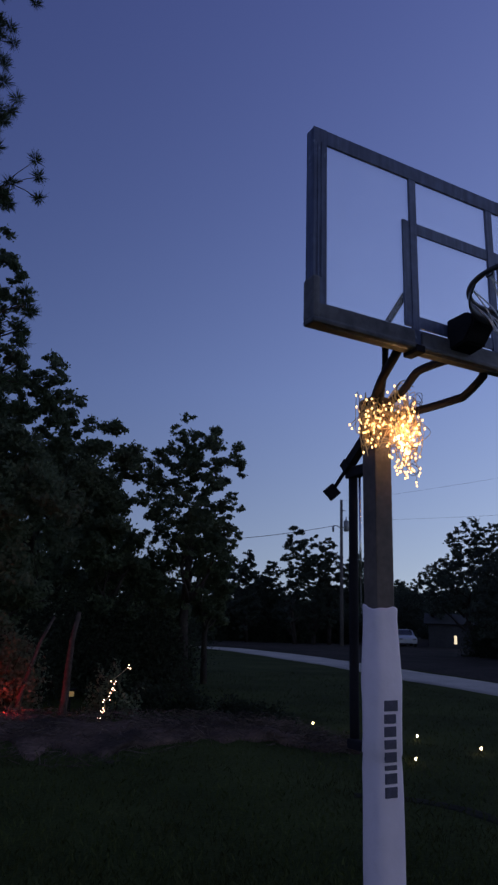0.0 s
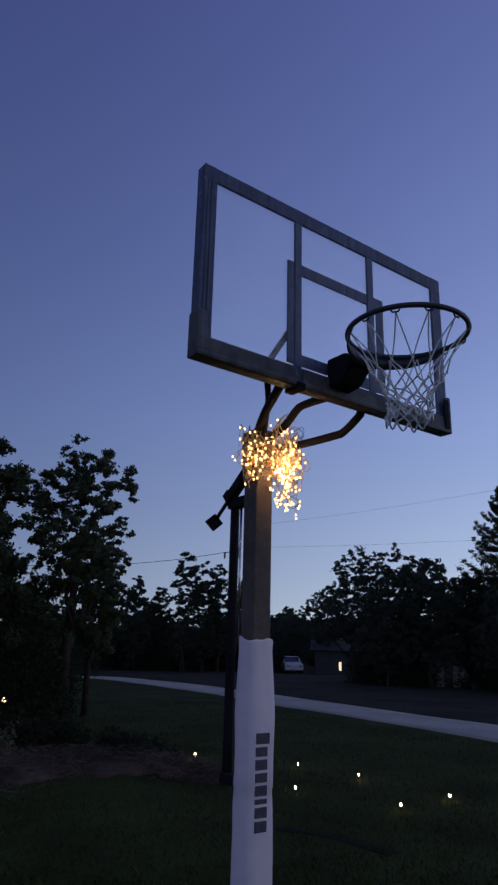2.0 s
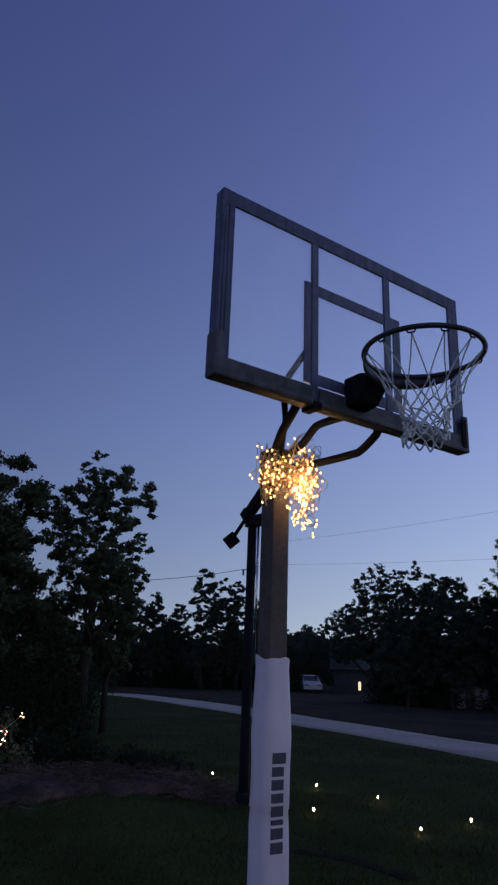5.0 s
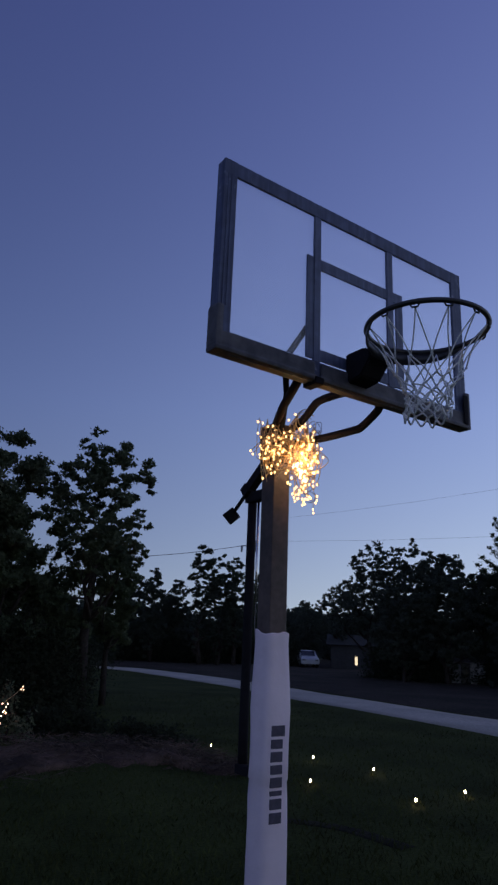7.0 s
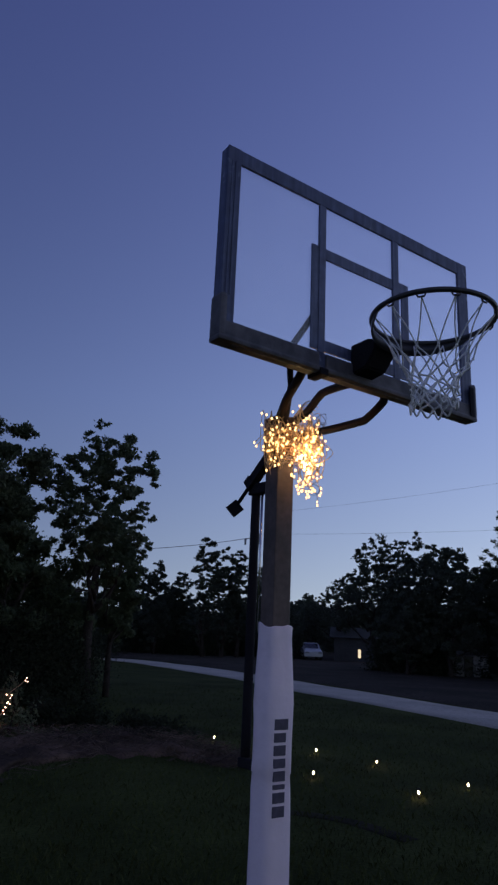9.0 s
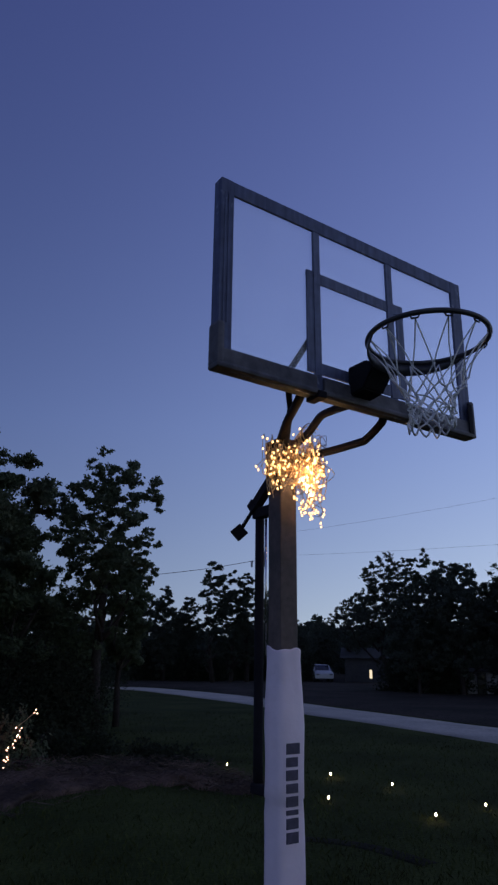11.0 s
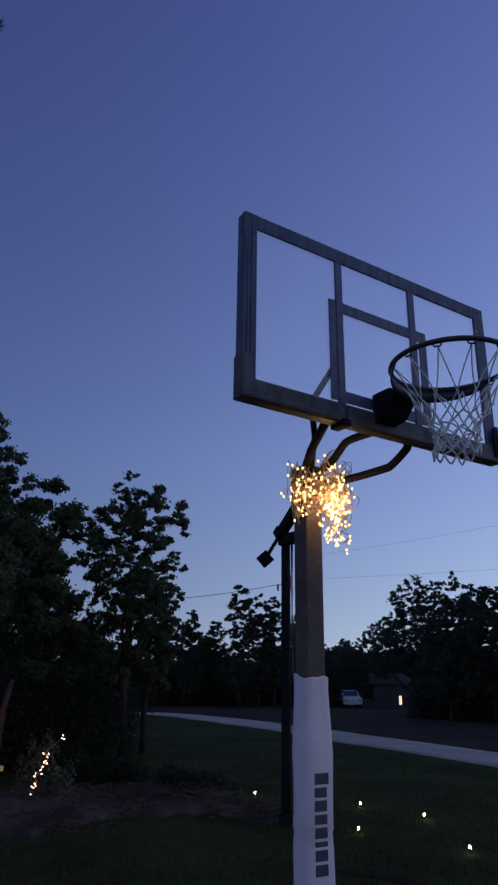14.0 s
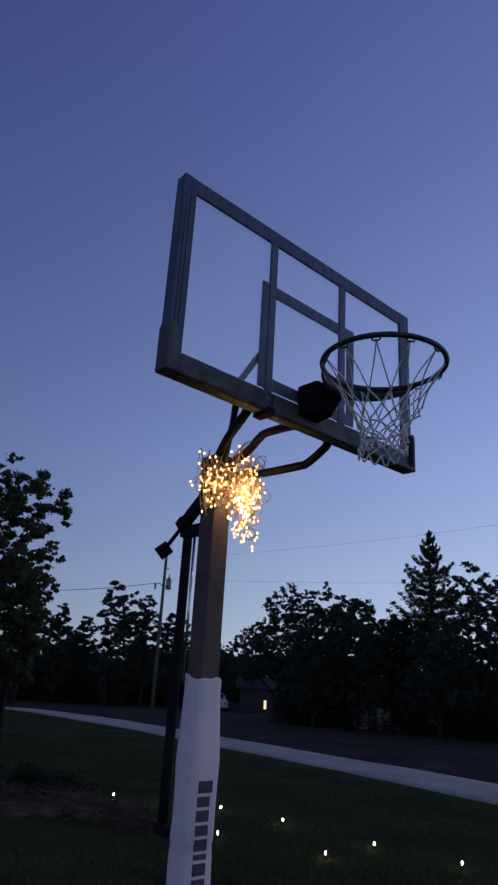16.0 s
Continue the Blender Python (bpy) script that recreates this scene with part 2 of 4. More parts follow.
def box(x0, x1, y0, y1, z0, z1, bevel=0.0, bm=None, m=None):
    bm = bm or bmesh.new()
    r = bmesh.ops.create_cube(bm, size=1)
    mat = Matrix.Translation(((x0 + x1) / 2, (y0 + y1) / 2, (z0 + z1) / 2)) @ Matrix.Diagonal((x1 - x0, y1 - y0, z1 - z0, 1))
    if m is not None:
        mat = m @ mat
    bmesh.ops.transform(bm, matrix=mat, verts=r["verts"])
    if bevel:
        es = list({e for v in r["verts"] for e in v.link_edges})
        bmesh.ops.bevel(bm, geom=es, offset=bevel, segments=2, profile=0.6, affect="EDGES")
    return bm


def tube(points, radius, sides=8, bm=None, closed=False, square=False, cap=True):
    """A swept tube through points; radius is a number or one per point."""
    bm = bm or bmesh.new()
    pts = [Vector(p) for p in points]
    rad = list(radius) if hasattr(radius, "__len__") else [radius] * len(pts)
    rings, n = [], len(pts)
    up = None
    for i, p in enumerate(pts):
        a = pts[i - 1] if (i or closed) else p
        b = pts[(i + 1) % n] if (i < n - 1 or closed) else p
        d = (b - a).normalized()
        if up is None:
            up = Vector((0, 0, 1)) if abs(d.z) < 0.9 else Vector((0, 1, 0))
        side = d.cross(up).normalized()
        up = side.cross(d).normalized()
        off = math.pi / 4 if square else 0
        k = 1.414 if square else 1
        rings.append([bm.verts.new(p + rad[i] * k * (math.cos(q) * side + math.sin(q) * up)) for q in [off + 2 * math.pi * j / sides for j in range(sides)]])
    for i in range(n if closed else n - 1):
        r0, r1 = rings[i], rings[(i + 1) % n]
        for j in range(sides):
            f = bm.faces.new((r0[j], r0[(j + 1) % sides], r1[(j + 1) % sides], r1[j]))
            f.smooth = not square
    if cap and not closed:
        bm.faces.new(rings[0][::-1])
        bm.faces.new(rings[-1])
    bmesh.ops.recalc_face_normals(bm, faces=bm.faces[:]) if len(bm.faces) < 2000 else None
    return bm


def bezier(pts, n=8):
    """Catmull-Rom through pts."""
    p = [Vector(q) for q in pts]
    p = [2 * p[0] - p[1]] + p + [2 * p[-1] - p[-2]]
    out = []
    for i in range(1, len(p) - 2):
        for k in range(n):
            t = k / n
            out.append(0.5 * (2 * p[i] + (p[i + 1] - p[i - 1]) * t + (2 * p[i - 1] - 5 * p[i] + 4 * p[i + 1] - p[i + 2]) * t * t + (3 * p[i] - p[i - 1] - 3 * p[i + 1] + p[i + 2]) * t ** 3))
    out.append(p[-2])
    return out


def quads(name, centres, a, b, mat, parent=None):
    """One mesh of diamond leaves: centre plus and minus the half axes a and b."""
    n = len(centres)
    v = np.empty((n, 4, 3))
    v[:, 0], v[:, 1], v[:, 2], v[:, 3] = centres - a, centres - b, centres + a, centres + b
    me = bpy.data.meshes.new(name)
    me.vertices.add(4 * n)
    me.vertices.foreach_set("co", v.ravel())
    me.loops.add(4 * n)
    me.loops.foreach_set("vertex_index", np.arange(4 * n))
    me.polygons.add(n)
    me.polygons.foreach_set("loop_start", np.arange(0, 4 * n, 4))
    me.update(calc_edges=True)
    me.materials.append(mat)
    ob = new(name, me)
    ob.parent = parent
    return ob


def rand_dirs(n):
    d = rng.normal(size=(n, 3))
    return d / np.linalg.norm(d, axis=1)[:, None]


def leaves(name, centres, size, mat, parent, ratio=0.55):
    n = len(centres)
    a = rand_dirs(n)
    b = np.cross(a, rand_dirs(n))
    b /= np.linalg.norm(b, axis=1)[:, None] + 1e-9
    s = size * rng.uniform(0.6, 1.3, (n, 1))
    return quads(name, centres, a * s, b * s * ratio, mat, parent)


EYE = Vector((-1.79, -1.84, 1.93))


def spot(bearing, dist, z=0.0):
    """A place by bearing (degrees from +y towards +x) and distance from where one stands before the hoop."""
    return Vector((EYE.x + dist * math.sin(radians(bearing)), EYE.y + dist * math.cos(radians(bearing)), z))


# ---- ground, road ----
def height(x, y):
    """Gentle unevenness of the lawn."""
    return 0.015 * noise.noise(Vector((x * 0.12, y * 0.12, 0.3)))


def sheet(name, xs, ys, mat, lift=0.0):
    bm = bmesh.new()
    grid = [[bm.verts.new((x, y, height(x, y) + lift)) for x in xs] for y in ys]
    for j in range(len(ys) - 1):
        for i in range(len(xs) - 1):
            bm.faces.new((grid[j][i], grid[j][i + 1], grid[j + 1][i + 1], grid[j + 1][i])).smooth = True
    return part(name, bm, mat)


steps = [-1500, -600, -250, -120, -60, -40] + list(range(-30, 61, 2)) + [70, 90, 120, 250, 600, 1500]
ground = tagged(sheet("ground", steps, steps, M_LAWN), "dark green lawn under the dusk sky", "lawn", kind="structure")


def ribbon(name, line, half, mat, lift, thick, label, category):
    """A strip laid on the ground along a line, with a real edge of the given thickness."""
    pts = bezier([(x, y, 0) for x, y in line], 10)
    bm = bmesh.new()
    rows = []
    for i, p in enumerate(pts):
        d = (pts[min(i + 1, len(pts) - 1)] - pts[max(i - 1, 0)]).normalized()
        s = Vector((d.y, -d.x, 0))
        w0 = half + min(0.25, 0.5 * half) * noise.noise(Vector((p.x * 0.3, p.y * 0.3, 5)))
        w1 = half + min(0.25, 0.5 * half) * noise.noise(Vector((p.x * 0.3, p.y * 0.3, 9)))
        row = []
        c = min(0.02, 0.012 * half)
        for k, o in ((-w0, -thick), (-w0, 0), (-w0 * 0.5, 0.6 * c), (0, c), (w1 * 0.5, 0.6 * c), (w1, 0), (w1, -thick)):
            q = p + s * k
            row.append(bm.verts.new((q.x, q.y, height(q.x, q.y) + lift + o)))
        rows.append(row)
    for a, b in zip(rows, rows[1:]):
        for j in range(6):
            bm.faces.new((a[j], a[j + 1], b[j + 1], b[j])).smooth = True
    bmesh.ops.recalc_face_normals(bm, faces=bm.faces[:])
    return tagged(part(name, bm, mat), label, category, kind="structure")


ribbon("road", [(10.5, -30), (12.5, -10), (13.7, 2), (15.0, 8.5), (16.2, 14.5), (17.2, 20), (18.6, 27.5), (19.7, 36), (19.2, 42.5), (15.5, 47), (8, 48.8), (-25, 50)], 1.5, M_ROAD, 0.008, 0.05, "pale grey gravel road curving past the lawn", "road")

# narrow curved strip, darker than the lawn around it
ribbon("dark_strip", [(3.35, 5.2), (3.78, 4.88), (4.06, 4.42), (4.13, 4.0), (4.14, 3.5)], 0.11, M_DARKSTRIP, 0.005, 0.03, "narrow curved dark strip in the lawn", "soil")


# woodland floor beyond the road: a dark strip that begins past the far verge
def forest_floor():
    bm = bmesh.new()
    inner = bezier([(x, y, 0) for x, y in ((13.0, -30), (14.9, -5), (16.0, 6), (17.9, 14.2), (20.2, 26.5), (21.4, 36), (21.2, 43.2), (16.6, 48.7), (8, 50.6), (-25, 51.8), (-60, 53))], 8)
    rows = []
    for p in inner:
        out = (p - Vector((0, 0, 0))).normalized()
        rows.append([bm.verts.new((p.x + out.x * k, p.y + out.y * k, height(p.x + out.x * k, p.y + out.y * k) * (1 if k < 30 else 0.2) + 0.012 + (0.12 if k else 0))) for k in (0, 1.5, 6, 14, 30, 60, 120)])
    for a, b in zip(rows, rows[1:]):
        for j in range(6):
            bm.faces.new((a[j], b[j], b[j + 1], a[j + 1])).smooth = True
    return tagged(part("woodland_ground", bm, M_FOREST), "dark woodland floor beyond the road", "ground", kind="structure")


forest_floor()


# ---- basketball hoop ----
PX, PY = 0.028, 0.53
hoop = thing("basketball_hoop", "dark steel basketball hoop with clear backboard and padded pole", "basketball hoop", place=(PX, PY, 0))
HI = Matrix.Translation((-PX, -PY, 0))


def hpart(name, bm, mat, parent=None, label=""):
    """A part of the hoop given in world coordinates."""
    bm.transform(HI)
    return part(name, bm, mat, parent or hoop, label)


hpart("pole", box(PX - 0.0445, PX + 0.0445, PY - 0.0445, PY + 0.0445, 0.0, 2.85, 0.006), M_POLE, label="dark brown steel pole")

# board frame
ZT, ZB, XL, XR = 3.653, 2.868, -0.659, 0.688
fr = bmesh.new()
box(XL, XL + 0.057, -0.004, 0.0075, ZB + 0.05, ZT, 0.002, fr)
box(XR - 0.066, XR, -0.004, 0.0075, ZB + 0.05, ZT, 0.002, fr)
box(XL + 0.057, XR - 0.066, -0.003, 0.0075, ZT - 0.060, ZT - 0.0005, 0.002, fr)
box(XL + 0.057, XR - 0.066, -0.003, 0.0075, ZB + 0.010, ZB + 0.094, 0.002, fr)
box(XL + 0.0005, XL + 0.014, 0.0078, 0.046, ZB + 0.05, ZT - 0.0005, 0.003, fr)
box(XR - 0.014, XR - 0.0005, 0.0078, 0.046, ZB + 0.05, ZT - 0.0005, 0.003, fr)
box(XL + 0.014, XR - 0.014, 0.0078, 0.046, ZT - 0.014, ZT - 0.001, 0.003, fr)
box(XL + 0.014, XR - 0.014, 0.0180, 0.046, ZB + 0.034, ZB + 0.060, 0.003, fr)
board = hpart("backboard_frame", fr, M_FRAME, label="grey metal backboard frame with worn edges")
for x in (XL + 0.018, XL + 0.034):
    hpart("frame_groove", box(x - 0.003, x + 0.003, -0.007, -0.0045, ZB + 0.19, ZT - 0.06, 0.001), M_FRAME, board)
pane = hpart("pane", box(XL + 0.016, XR - 0.016, 0.008, 0.015, ZB + 0.062, ZT - 0.016), M_PANE, board, "clear acrylic pane")
pane.visible_shadow = False
for x0, x1 in ((-0.219, -0.186), (0.191, 0.226)):
    hpart("mullion", box(x0, x1, -0.003, 0.0078, ZB + 0.095, ZT - 0.061, 0.001), M_TARGET, board)
SQ = (-0.253, 0.286, 2.972, 3.407)
hpart("target_bar", box(SQ[0], SQ[0] + 0.044, 0.0, 0.0075, SQ[2], SQ[3]), M_TARGET, board, "dark painted target line")
hpart("target_bar", box(SQ[1] - 0.040, SQ[1], 0.0, 0.0075, SQ[2], SQ[3]), M_TARGET, board)
hpart("target_bar", box(SQ[0] + 0.044, SQ[1] - 0.040, 0.0, 0.0075, SQ[3] - 0.046, SQ[3]), M_TARGET, board)
hpart("target_bar", box(SQ[0] + 0.044, SQ[1] - 0.040, 0.0, 0.0075, SQ[2], SQ[2] + 0.046), M_TARGET, board)


def board_pad(x0, x1, side):
    """One half of the padding on the board's lower edge, with its upright corner."""
    bm = bmesh.new()
    box(x0, x1, -0.020, 0.048, ZB + 0.012, ZB + 0.036, 0.010, bm)
    box(x0 + (0 if side < 0 else x1 - x0 - 0.030), x0 + 0.030 if side < 0 else x1, -0.020, 0.048, ZB + 0.024, ZB + 0.186, 0.012, bm)
    box(x0 + 0.01, x1 - 0.01, -0.016, -0.003, ZB + 0.026, ZB + 0.085, 0.004, bm)
    return bm


bp = hpart("board_padding", board_pad(XL - 0.008, -0.212, -1), M_PADDING, board, "black rubber padding on the lower edge")
bp2 = hpart("board_padding", board_pad(-0.196, XR + 0.012, 1), M_PADDING, board)
hpart("clip", box(-0.224, -0.184, -0.025, 0.052, ZB - 0.002, ZB + 0.026, 0.004), M_STEEL, board)
hpart("pad_slot", box(XR - 0.040, XR - 0.012, -0.024, -0.0205, ZB + 0.03, ZB + 0.165, 0.0015), M_STEEL, bp2)

# rim, bracket and net
RC, RR = Vector((-0.008, -0.368, 3.027)), 0.211
ring = [(RC.x + RR * math.cos(a), RC.y + RR * math.sin(a), RC.z) for a in [2 * math.pi * i / 64 for i in range(64)]]
rim = hpart("rim", tube(ring, 0.0095, 10, closed=True), M_RIM, label="dark steel rim")
band = bmesh.new()
for r in (RR - 0.003, RR + 0.003):
    arc = [radians(4 + 156 * i / 24) for i in range(25)]
    hs = [0.010 + 0.046 * math.sin(math.pi * i / 24) ** 0.6 for i in range(25)]
    up = [band.verts.new((RC.x + r * math.cos(a), RC.y + r * math.sin(a), RC.z)) for a in arc]
    lo = [band.verts.new((RC.x + r * math.cos(a), RC.y + r * math.sin(a), RC.z - h)) for a, h in zip(arc, hs)]
    for i in range(24):
        band.faces.new((up[i], up[i + 1], lo[i + 1], lo[i]))
bmesh.ops.bridge_loops(band, edges=[e for e in band.edges if len(e.link_faces) == 1])
hpart("rim_brace", smooth(band), M_RIM, rim)
br = bmesh.new()
prof = [(-0.002, 3.03), (-0.10, 3.03), (-0.135, 3.005), (-0.135, 2.975), (-0.085, 2.917), (-0.002, 2.907)]
va = [br.verts.new((-0.055, y, z + 0.003)) for y, z in prof]
vb = [br.verts.new((0.054, y, z + 0.003)) for y, z in prof]
br.faces.new(va)
br.faces.new(vb[::-1])
for i in range(6):
    br.faces.new((va[i], vb[i], vb[(i + 1) % 6], va[(i + 1) % 6]))
bmesh.ops.recalc_face_normals(br, faces=br.faces[:])
bmesh.ops.bevel(br, geom=br.edges[:], offset=0.006, segments=2, affect="EDGES")
hpart("rim_bracket", br, M_STEEL, label="black spring housing behind the rim")

NLOOP = 12
for i in range(NLOOP):
    a = 2 * math.pi * i / NLOOP
    c = Vector((RC.x + RR * math.cos(a), RC.y + RR * math.sin(a), RC.z - 0.011))
    t = Vector((-math.sin(a), math.cos(a), 0))
    hpart("net_hook", tube([c - t * 0.016 + Vector((0, 0, 0.004)), c - t * 0.010 + Vector((0, 0, -0.008)), c + t * 0.010 + Vector((0, 0, -0.008)), c + t * 0.016 + Vector((0, 0, 0.004))], 0.0035, 5), M_RIM, rim)
net = bmesh.new()
profile = [(0.0, 0.205), (0.132, 0.126), (0.176, 0.104), (0.206, 0.091), (0.231, 0.083), (0.254, 0.078), (0.275, 0.076), (0.294, 0.079)]
nodes = []
for k, (d, r) in enumerate(profile):
    row = []
    for i in range(NLOOP):
        a = 2 * math.pi * (i + (0.0 if k % 2 == 0 else 0.5)) / NLOOP + rng.normal() * 0.03 * min(k, 2)
        rr = r * (1 + rng.normal() * 0.05 * min(k, 2) / 2)
        row.append(Vector((RC.x - 0.001 * k + rr * math.cos(a), RC.y + rr * math.sin(a), RC.z - 0.018 - d + rng.normal() * 0.008 * min(k, 2) / 2)))
    nodes.append(row)
for k in range(len(profile) - 1):
    for i in range(NLOOP):
        lo = nodes[k + 1]
        for j in ((i - 1) % NLOOP, i) if k % 2 == 0 else (i, (i + 1) % NLOOP):
            p, q = nodes[k][i], lo[j]
            mid = (p + q) / 2 + Vector((RC.x - p.x, RC.y - p.y, 0)).normalized() * (0.012 if k == 0 else 0.004)
            tube(bezier([p, mid, q], 3), 0.0026 if k < 2 else 0.0033, 5, net)
for row in nodes[1:]:
    for p in row:
        bmesh.ops.create_icosphere(net, subdivisions=1, radius=0.0056, matrix=Matrix.Translation(p))
last = nodes[-1]
for i in range(NLOOP):
    p, q = last[i], last[(i + 1) % NLOOP]
    tube(bezier([p, (p + q) / 2 - Vector((0, 0, 0.026 + 0.008 * rng.random())), q], 4), 0.0037, 5, net)
hpart("net", smooth(net), M_NET, rim, "white nylon net, slightly bunched")

# lift arms between pole and board
R_ARM = 0.0175
arms = [
    [(0.185, 0.05, 2.89), (0.183, 0.06, 2.868), (0.205, 0.17, 2.833), (0.20, 0.22, 2.826), (0.17, 0.40, 2.822), (0.115, 0.56, 2.82)],
    [(0.025, 0.05, 2.915), (0.03, 0.12, 2.925), (0.06, 0.27, 2.945), (0.075, 0.33, 2.94), (0.098, 0.44, 2.90), (0.09, 0.56, 2.86)],
    [(-0.245, 0.055, 2.92), (-0.235, 0.07, 2.895), (-0.14, 0.27, 2.875), (-0.09, 0.36, 2.87), (-0.01, 0.50, 2.86), (0.01, 0.56, 2.85)],
]
for pts in arms:
    hpart("lift_arm", tube(bezier(pts, 5), R_ARM, 10), M_STEEL)
hpart("lift_arm", tube([(-0.205, 0.055, 3.125), (-0.295, 0.055, 2.985), (-0.30, 0.06, 2.89), (-0.105, 0.30, 2.94), (0.0, 0.47, 2.80)], 0.013, 8), M_STEEL)
hpart("arm_bracket", box(PX - 0.049, PX + 0.056, PY - 0.052, PY + 0.062, 2.70, 2.88, 0.008), M_HEAD, label="steel bracket at the pole's head, amber light put into its colour")
for s in (-0.058, 0.066):
    hpart("pivot_bolt", tube([(PX + s - 0.008, PY, 2.85), (PX + s + 0.008, PY, 2.85)], 0.016, 6), M_STEEL)

# rear lift jack, slanting handle and block
jack = hpart("lift_jack", tube([(0.064, 0.75, 2.60), (0.063, 0.75, 2.2), (0.061, 0.75, 1.55), (0.058, 0.745, 1.44)], 0.021, 12), M_STEEL, label="dark vertical lift jack tube")
hpart("jack_rod", tube([(0.056, 0.690, 2.56), (0.056, 0.690, 1.95)], 0.006, 8), M_CHROME, jack, "bright steel rod")
hpart("jack_foot", box(0.030, 0.066, PY + 0.05, 0.765, 1.40, 1.44, 0.008), M_STEEL, jack)
hpart("jack_head", box(0.034, 0.080, PY + 0.05, 0.775, 2.56, 2.61, 0.008), M_STEEL, jack)
sl0, sl1 = Vector((0.045, 0.58, 2.76)), Vector((0.040, 0.79, 2.590))
handle = hpart("lift_handle", tube([sl0, sl1.lerp(sl0, 0.12)], 0.020, 4, square=True), M_STEEL)
hpart("handle_sleeve", tube([sl1.lerp(sl0, 0.24), sl1.lerp(sl0, 0.08)], 0.025, 4, square=True), M_STEEL, handle)
hpart("handle_rod", tube([sl1.lerp(sl0, 0.12), sl1.lerp(sl0, -0.36)], 0.009, 8), M_STEEL, handle)
bc = sl1.lerp(sl0, -0.45)
hpart("handle_block", box(-0.030, 0.030, -0.030, 0.030, -0.022, 0.022, 0.003, m=look(bc, (-1.4, -1.84, 2.0), 48)), M_STEEL, handle, "dark square block at the end of the rod")

# pole padding: a slightly bulging sleeve, open at its top
pad = bmesh.new()
levels = [1.972, 1.965, 1.93, 1.86, 1.78, 1.68, 1.60, 1.55, 1.48, 1.42, 1.415, 1.36, 1.28, 1.18, 1.05, 0.9, 0.72, 0.5, 0.28, 0.12, 0.03]
wide = [0.053, 0.0535, 0.052, 0.0535, 0.057, 0.0615, 0.059, 0.0575, 0.057, 0.0585, 0.0555, 0.058, 0.0585, 0.0585, 0.059, 0.060, 0.060, 0.060, 0.060, 0.060, 0.059]
rows = []
for z, w in zip(levels, wide):
    row = []
    for k in range(40):
        a = 2 * math.pi * k / 40
        c, s = math.cos(a), math.sin(a)
        q = w * 1.10 / (abs(c) ** 5 + abs(s) ** 5) ** 0.2
        q *= 1 + 0.05 * noise.noise(Vector((c * 1.3, s * 1.3, z * 4))) + 0.02 * noise.noise(Vector((c * 3, s * 3, z * 9)))
        lip = 0.012 * noise.noise(Vector((c * 1.5, s * 1.5, 3))) + 0.016 * max(0.0, -0.75 * c + 0.65 * s) ** 4 if z > 1.96 else 0
        row.append(pad.verts.new((PX + 0.004 + q * c, PY + q * s, z + lip)))
    rows.append(row)
inner = [pad.verts.new((PX + (v.co.x - PX) * 0.86, PY + (v.co.y - PY) * 0.86, v.co.z - 0.004)) for v in rows[0]]
deep = [pad.verts.new((v.co.x, v.co.y, v.co.z - 0.06)) for v in inner]
for a, b in zip([deep, inner] + rows, [inner] + rows):
    for k in range(40):
        pad.faces.new((a[k], a[(k + 1) % 40], b[(k + 1) % 40], b[k])).smooth = True
bmesh.ops.recalc_face_normals(pad, faces=pad.faces[:])
sleeve = hpart("pole_padding", pad, M_VINYL, label="pale lilac-white vinyl pole padding with dark print")
z1 = 1.622
for i, h in enumerate((0.040, 0.034, 0.037, 0.033, 0.036, 0.017, 0.037, 0.038)):  # plain bars in place of the maker's mark
    hpart("print_bar", box(PX - 0.036, PX + (0.030 if i == 0 else 0.020), PY - 0.0680, PY - 0.0610, z1 - h, z1, 0.001), M_INK, sleeve)
    z1 -= h + 0.011


# ---- fairy lights wound round the pole's head ----
fairy = thing("string_lights", "tangled bundle of glowing warm fairy lights wound round the pole", "string lights", place=(PX, PY, 2.8))
FI = Matrix.Translation((-PX, -PY, -2.8))
BC = Vector((PX + 0.020, PY - 0.05, 2.742))
bulbs = []


def strand(pts, step, r=0.0024, mat=None):
    line = bezier(pts, 5)
    w = tube(line, r, 4)
    w.transform(FI)
    part("wire", w, mat or M_WIRE, fairy)
    if step:
        bulbs.extend(p + Vector(rng.normal(size=3) * 0.008) for p in line[2 + int(rng.integers(0, 3))::step])
        bulbs.append(line[-1].copy())


for s in range(30):  # long loops up and down the pole's head, in two lobes
    a = rng.uniform(-3.3, -2.1) if s < 10 else rng.uniform(-1.3, 0.45) if s < 25 else rng.uniform(0.5, 3.0)
    pts = []
    for k in range(6):
        a += rng.normal() * 0.24
        r = rng.uniform(0.075, 0.135)
        z = (rng.uniform(0.0, 0.15) if k % 2 else -rng.uniform(0.0, 0.15)) + rng.normal() * 0.012
        pts.append(BC + Vector((r * math.cos(a) * 1.05, r * math.sin(a) * 0.85, z)))
        pts.append(pts[-1].lerp(BC + Vector((0, -0.03, 0)), 0.10) + Vector((rng.normal() * 0.028, rng.normal() * 0.028, (-pts[-1].z + BC.z) * rng.uniform(0.6, 1.2))))
    strand(pts, 6, 0.0017)
for s in range(7):  # loops drawn down to a point below the knot
    a = rng.uniform(-2.7, -0.4)
    top_end = BC + Vector((0.11 * math.cos(a), 0.09 * math.sin(a), rng.uniform(-0.12, -0.06)))
    tip = BC + Vector((-0.02 + rng.normal() * 0.025, -0.075 + rng.normal() * 0.012, rng.uniform(-0.23, -0.15)))
    strand([top_end, top_end.lerp(tip, 0.5) + Vector((rng.normal() * 0.01, rng.normal() * 0.01, -0.01)), tip], 3, 0.0017)
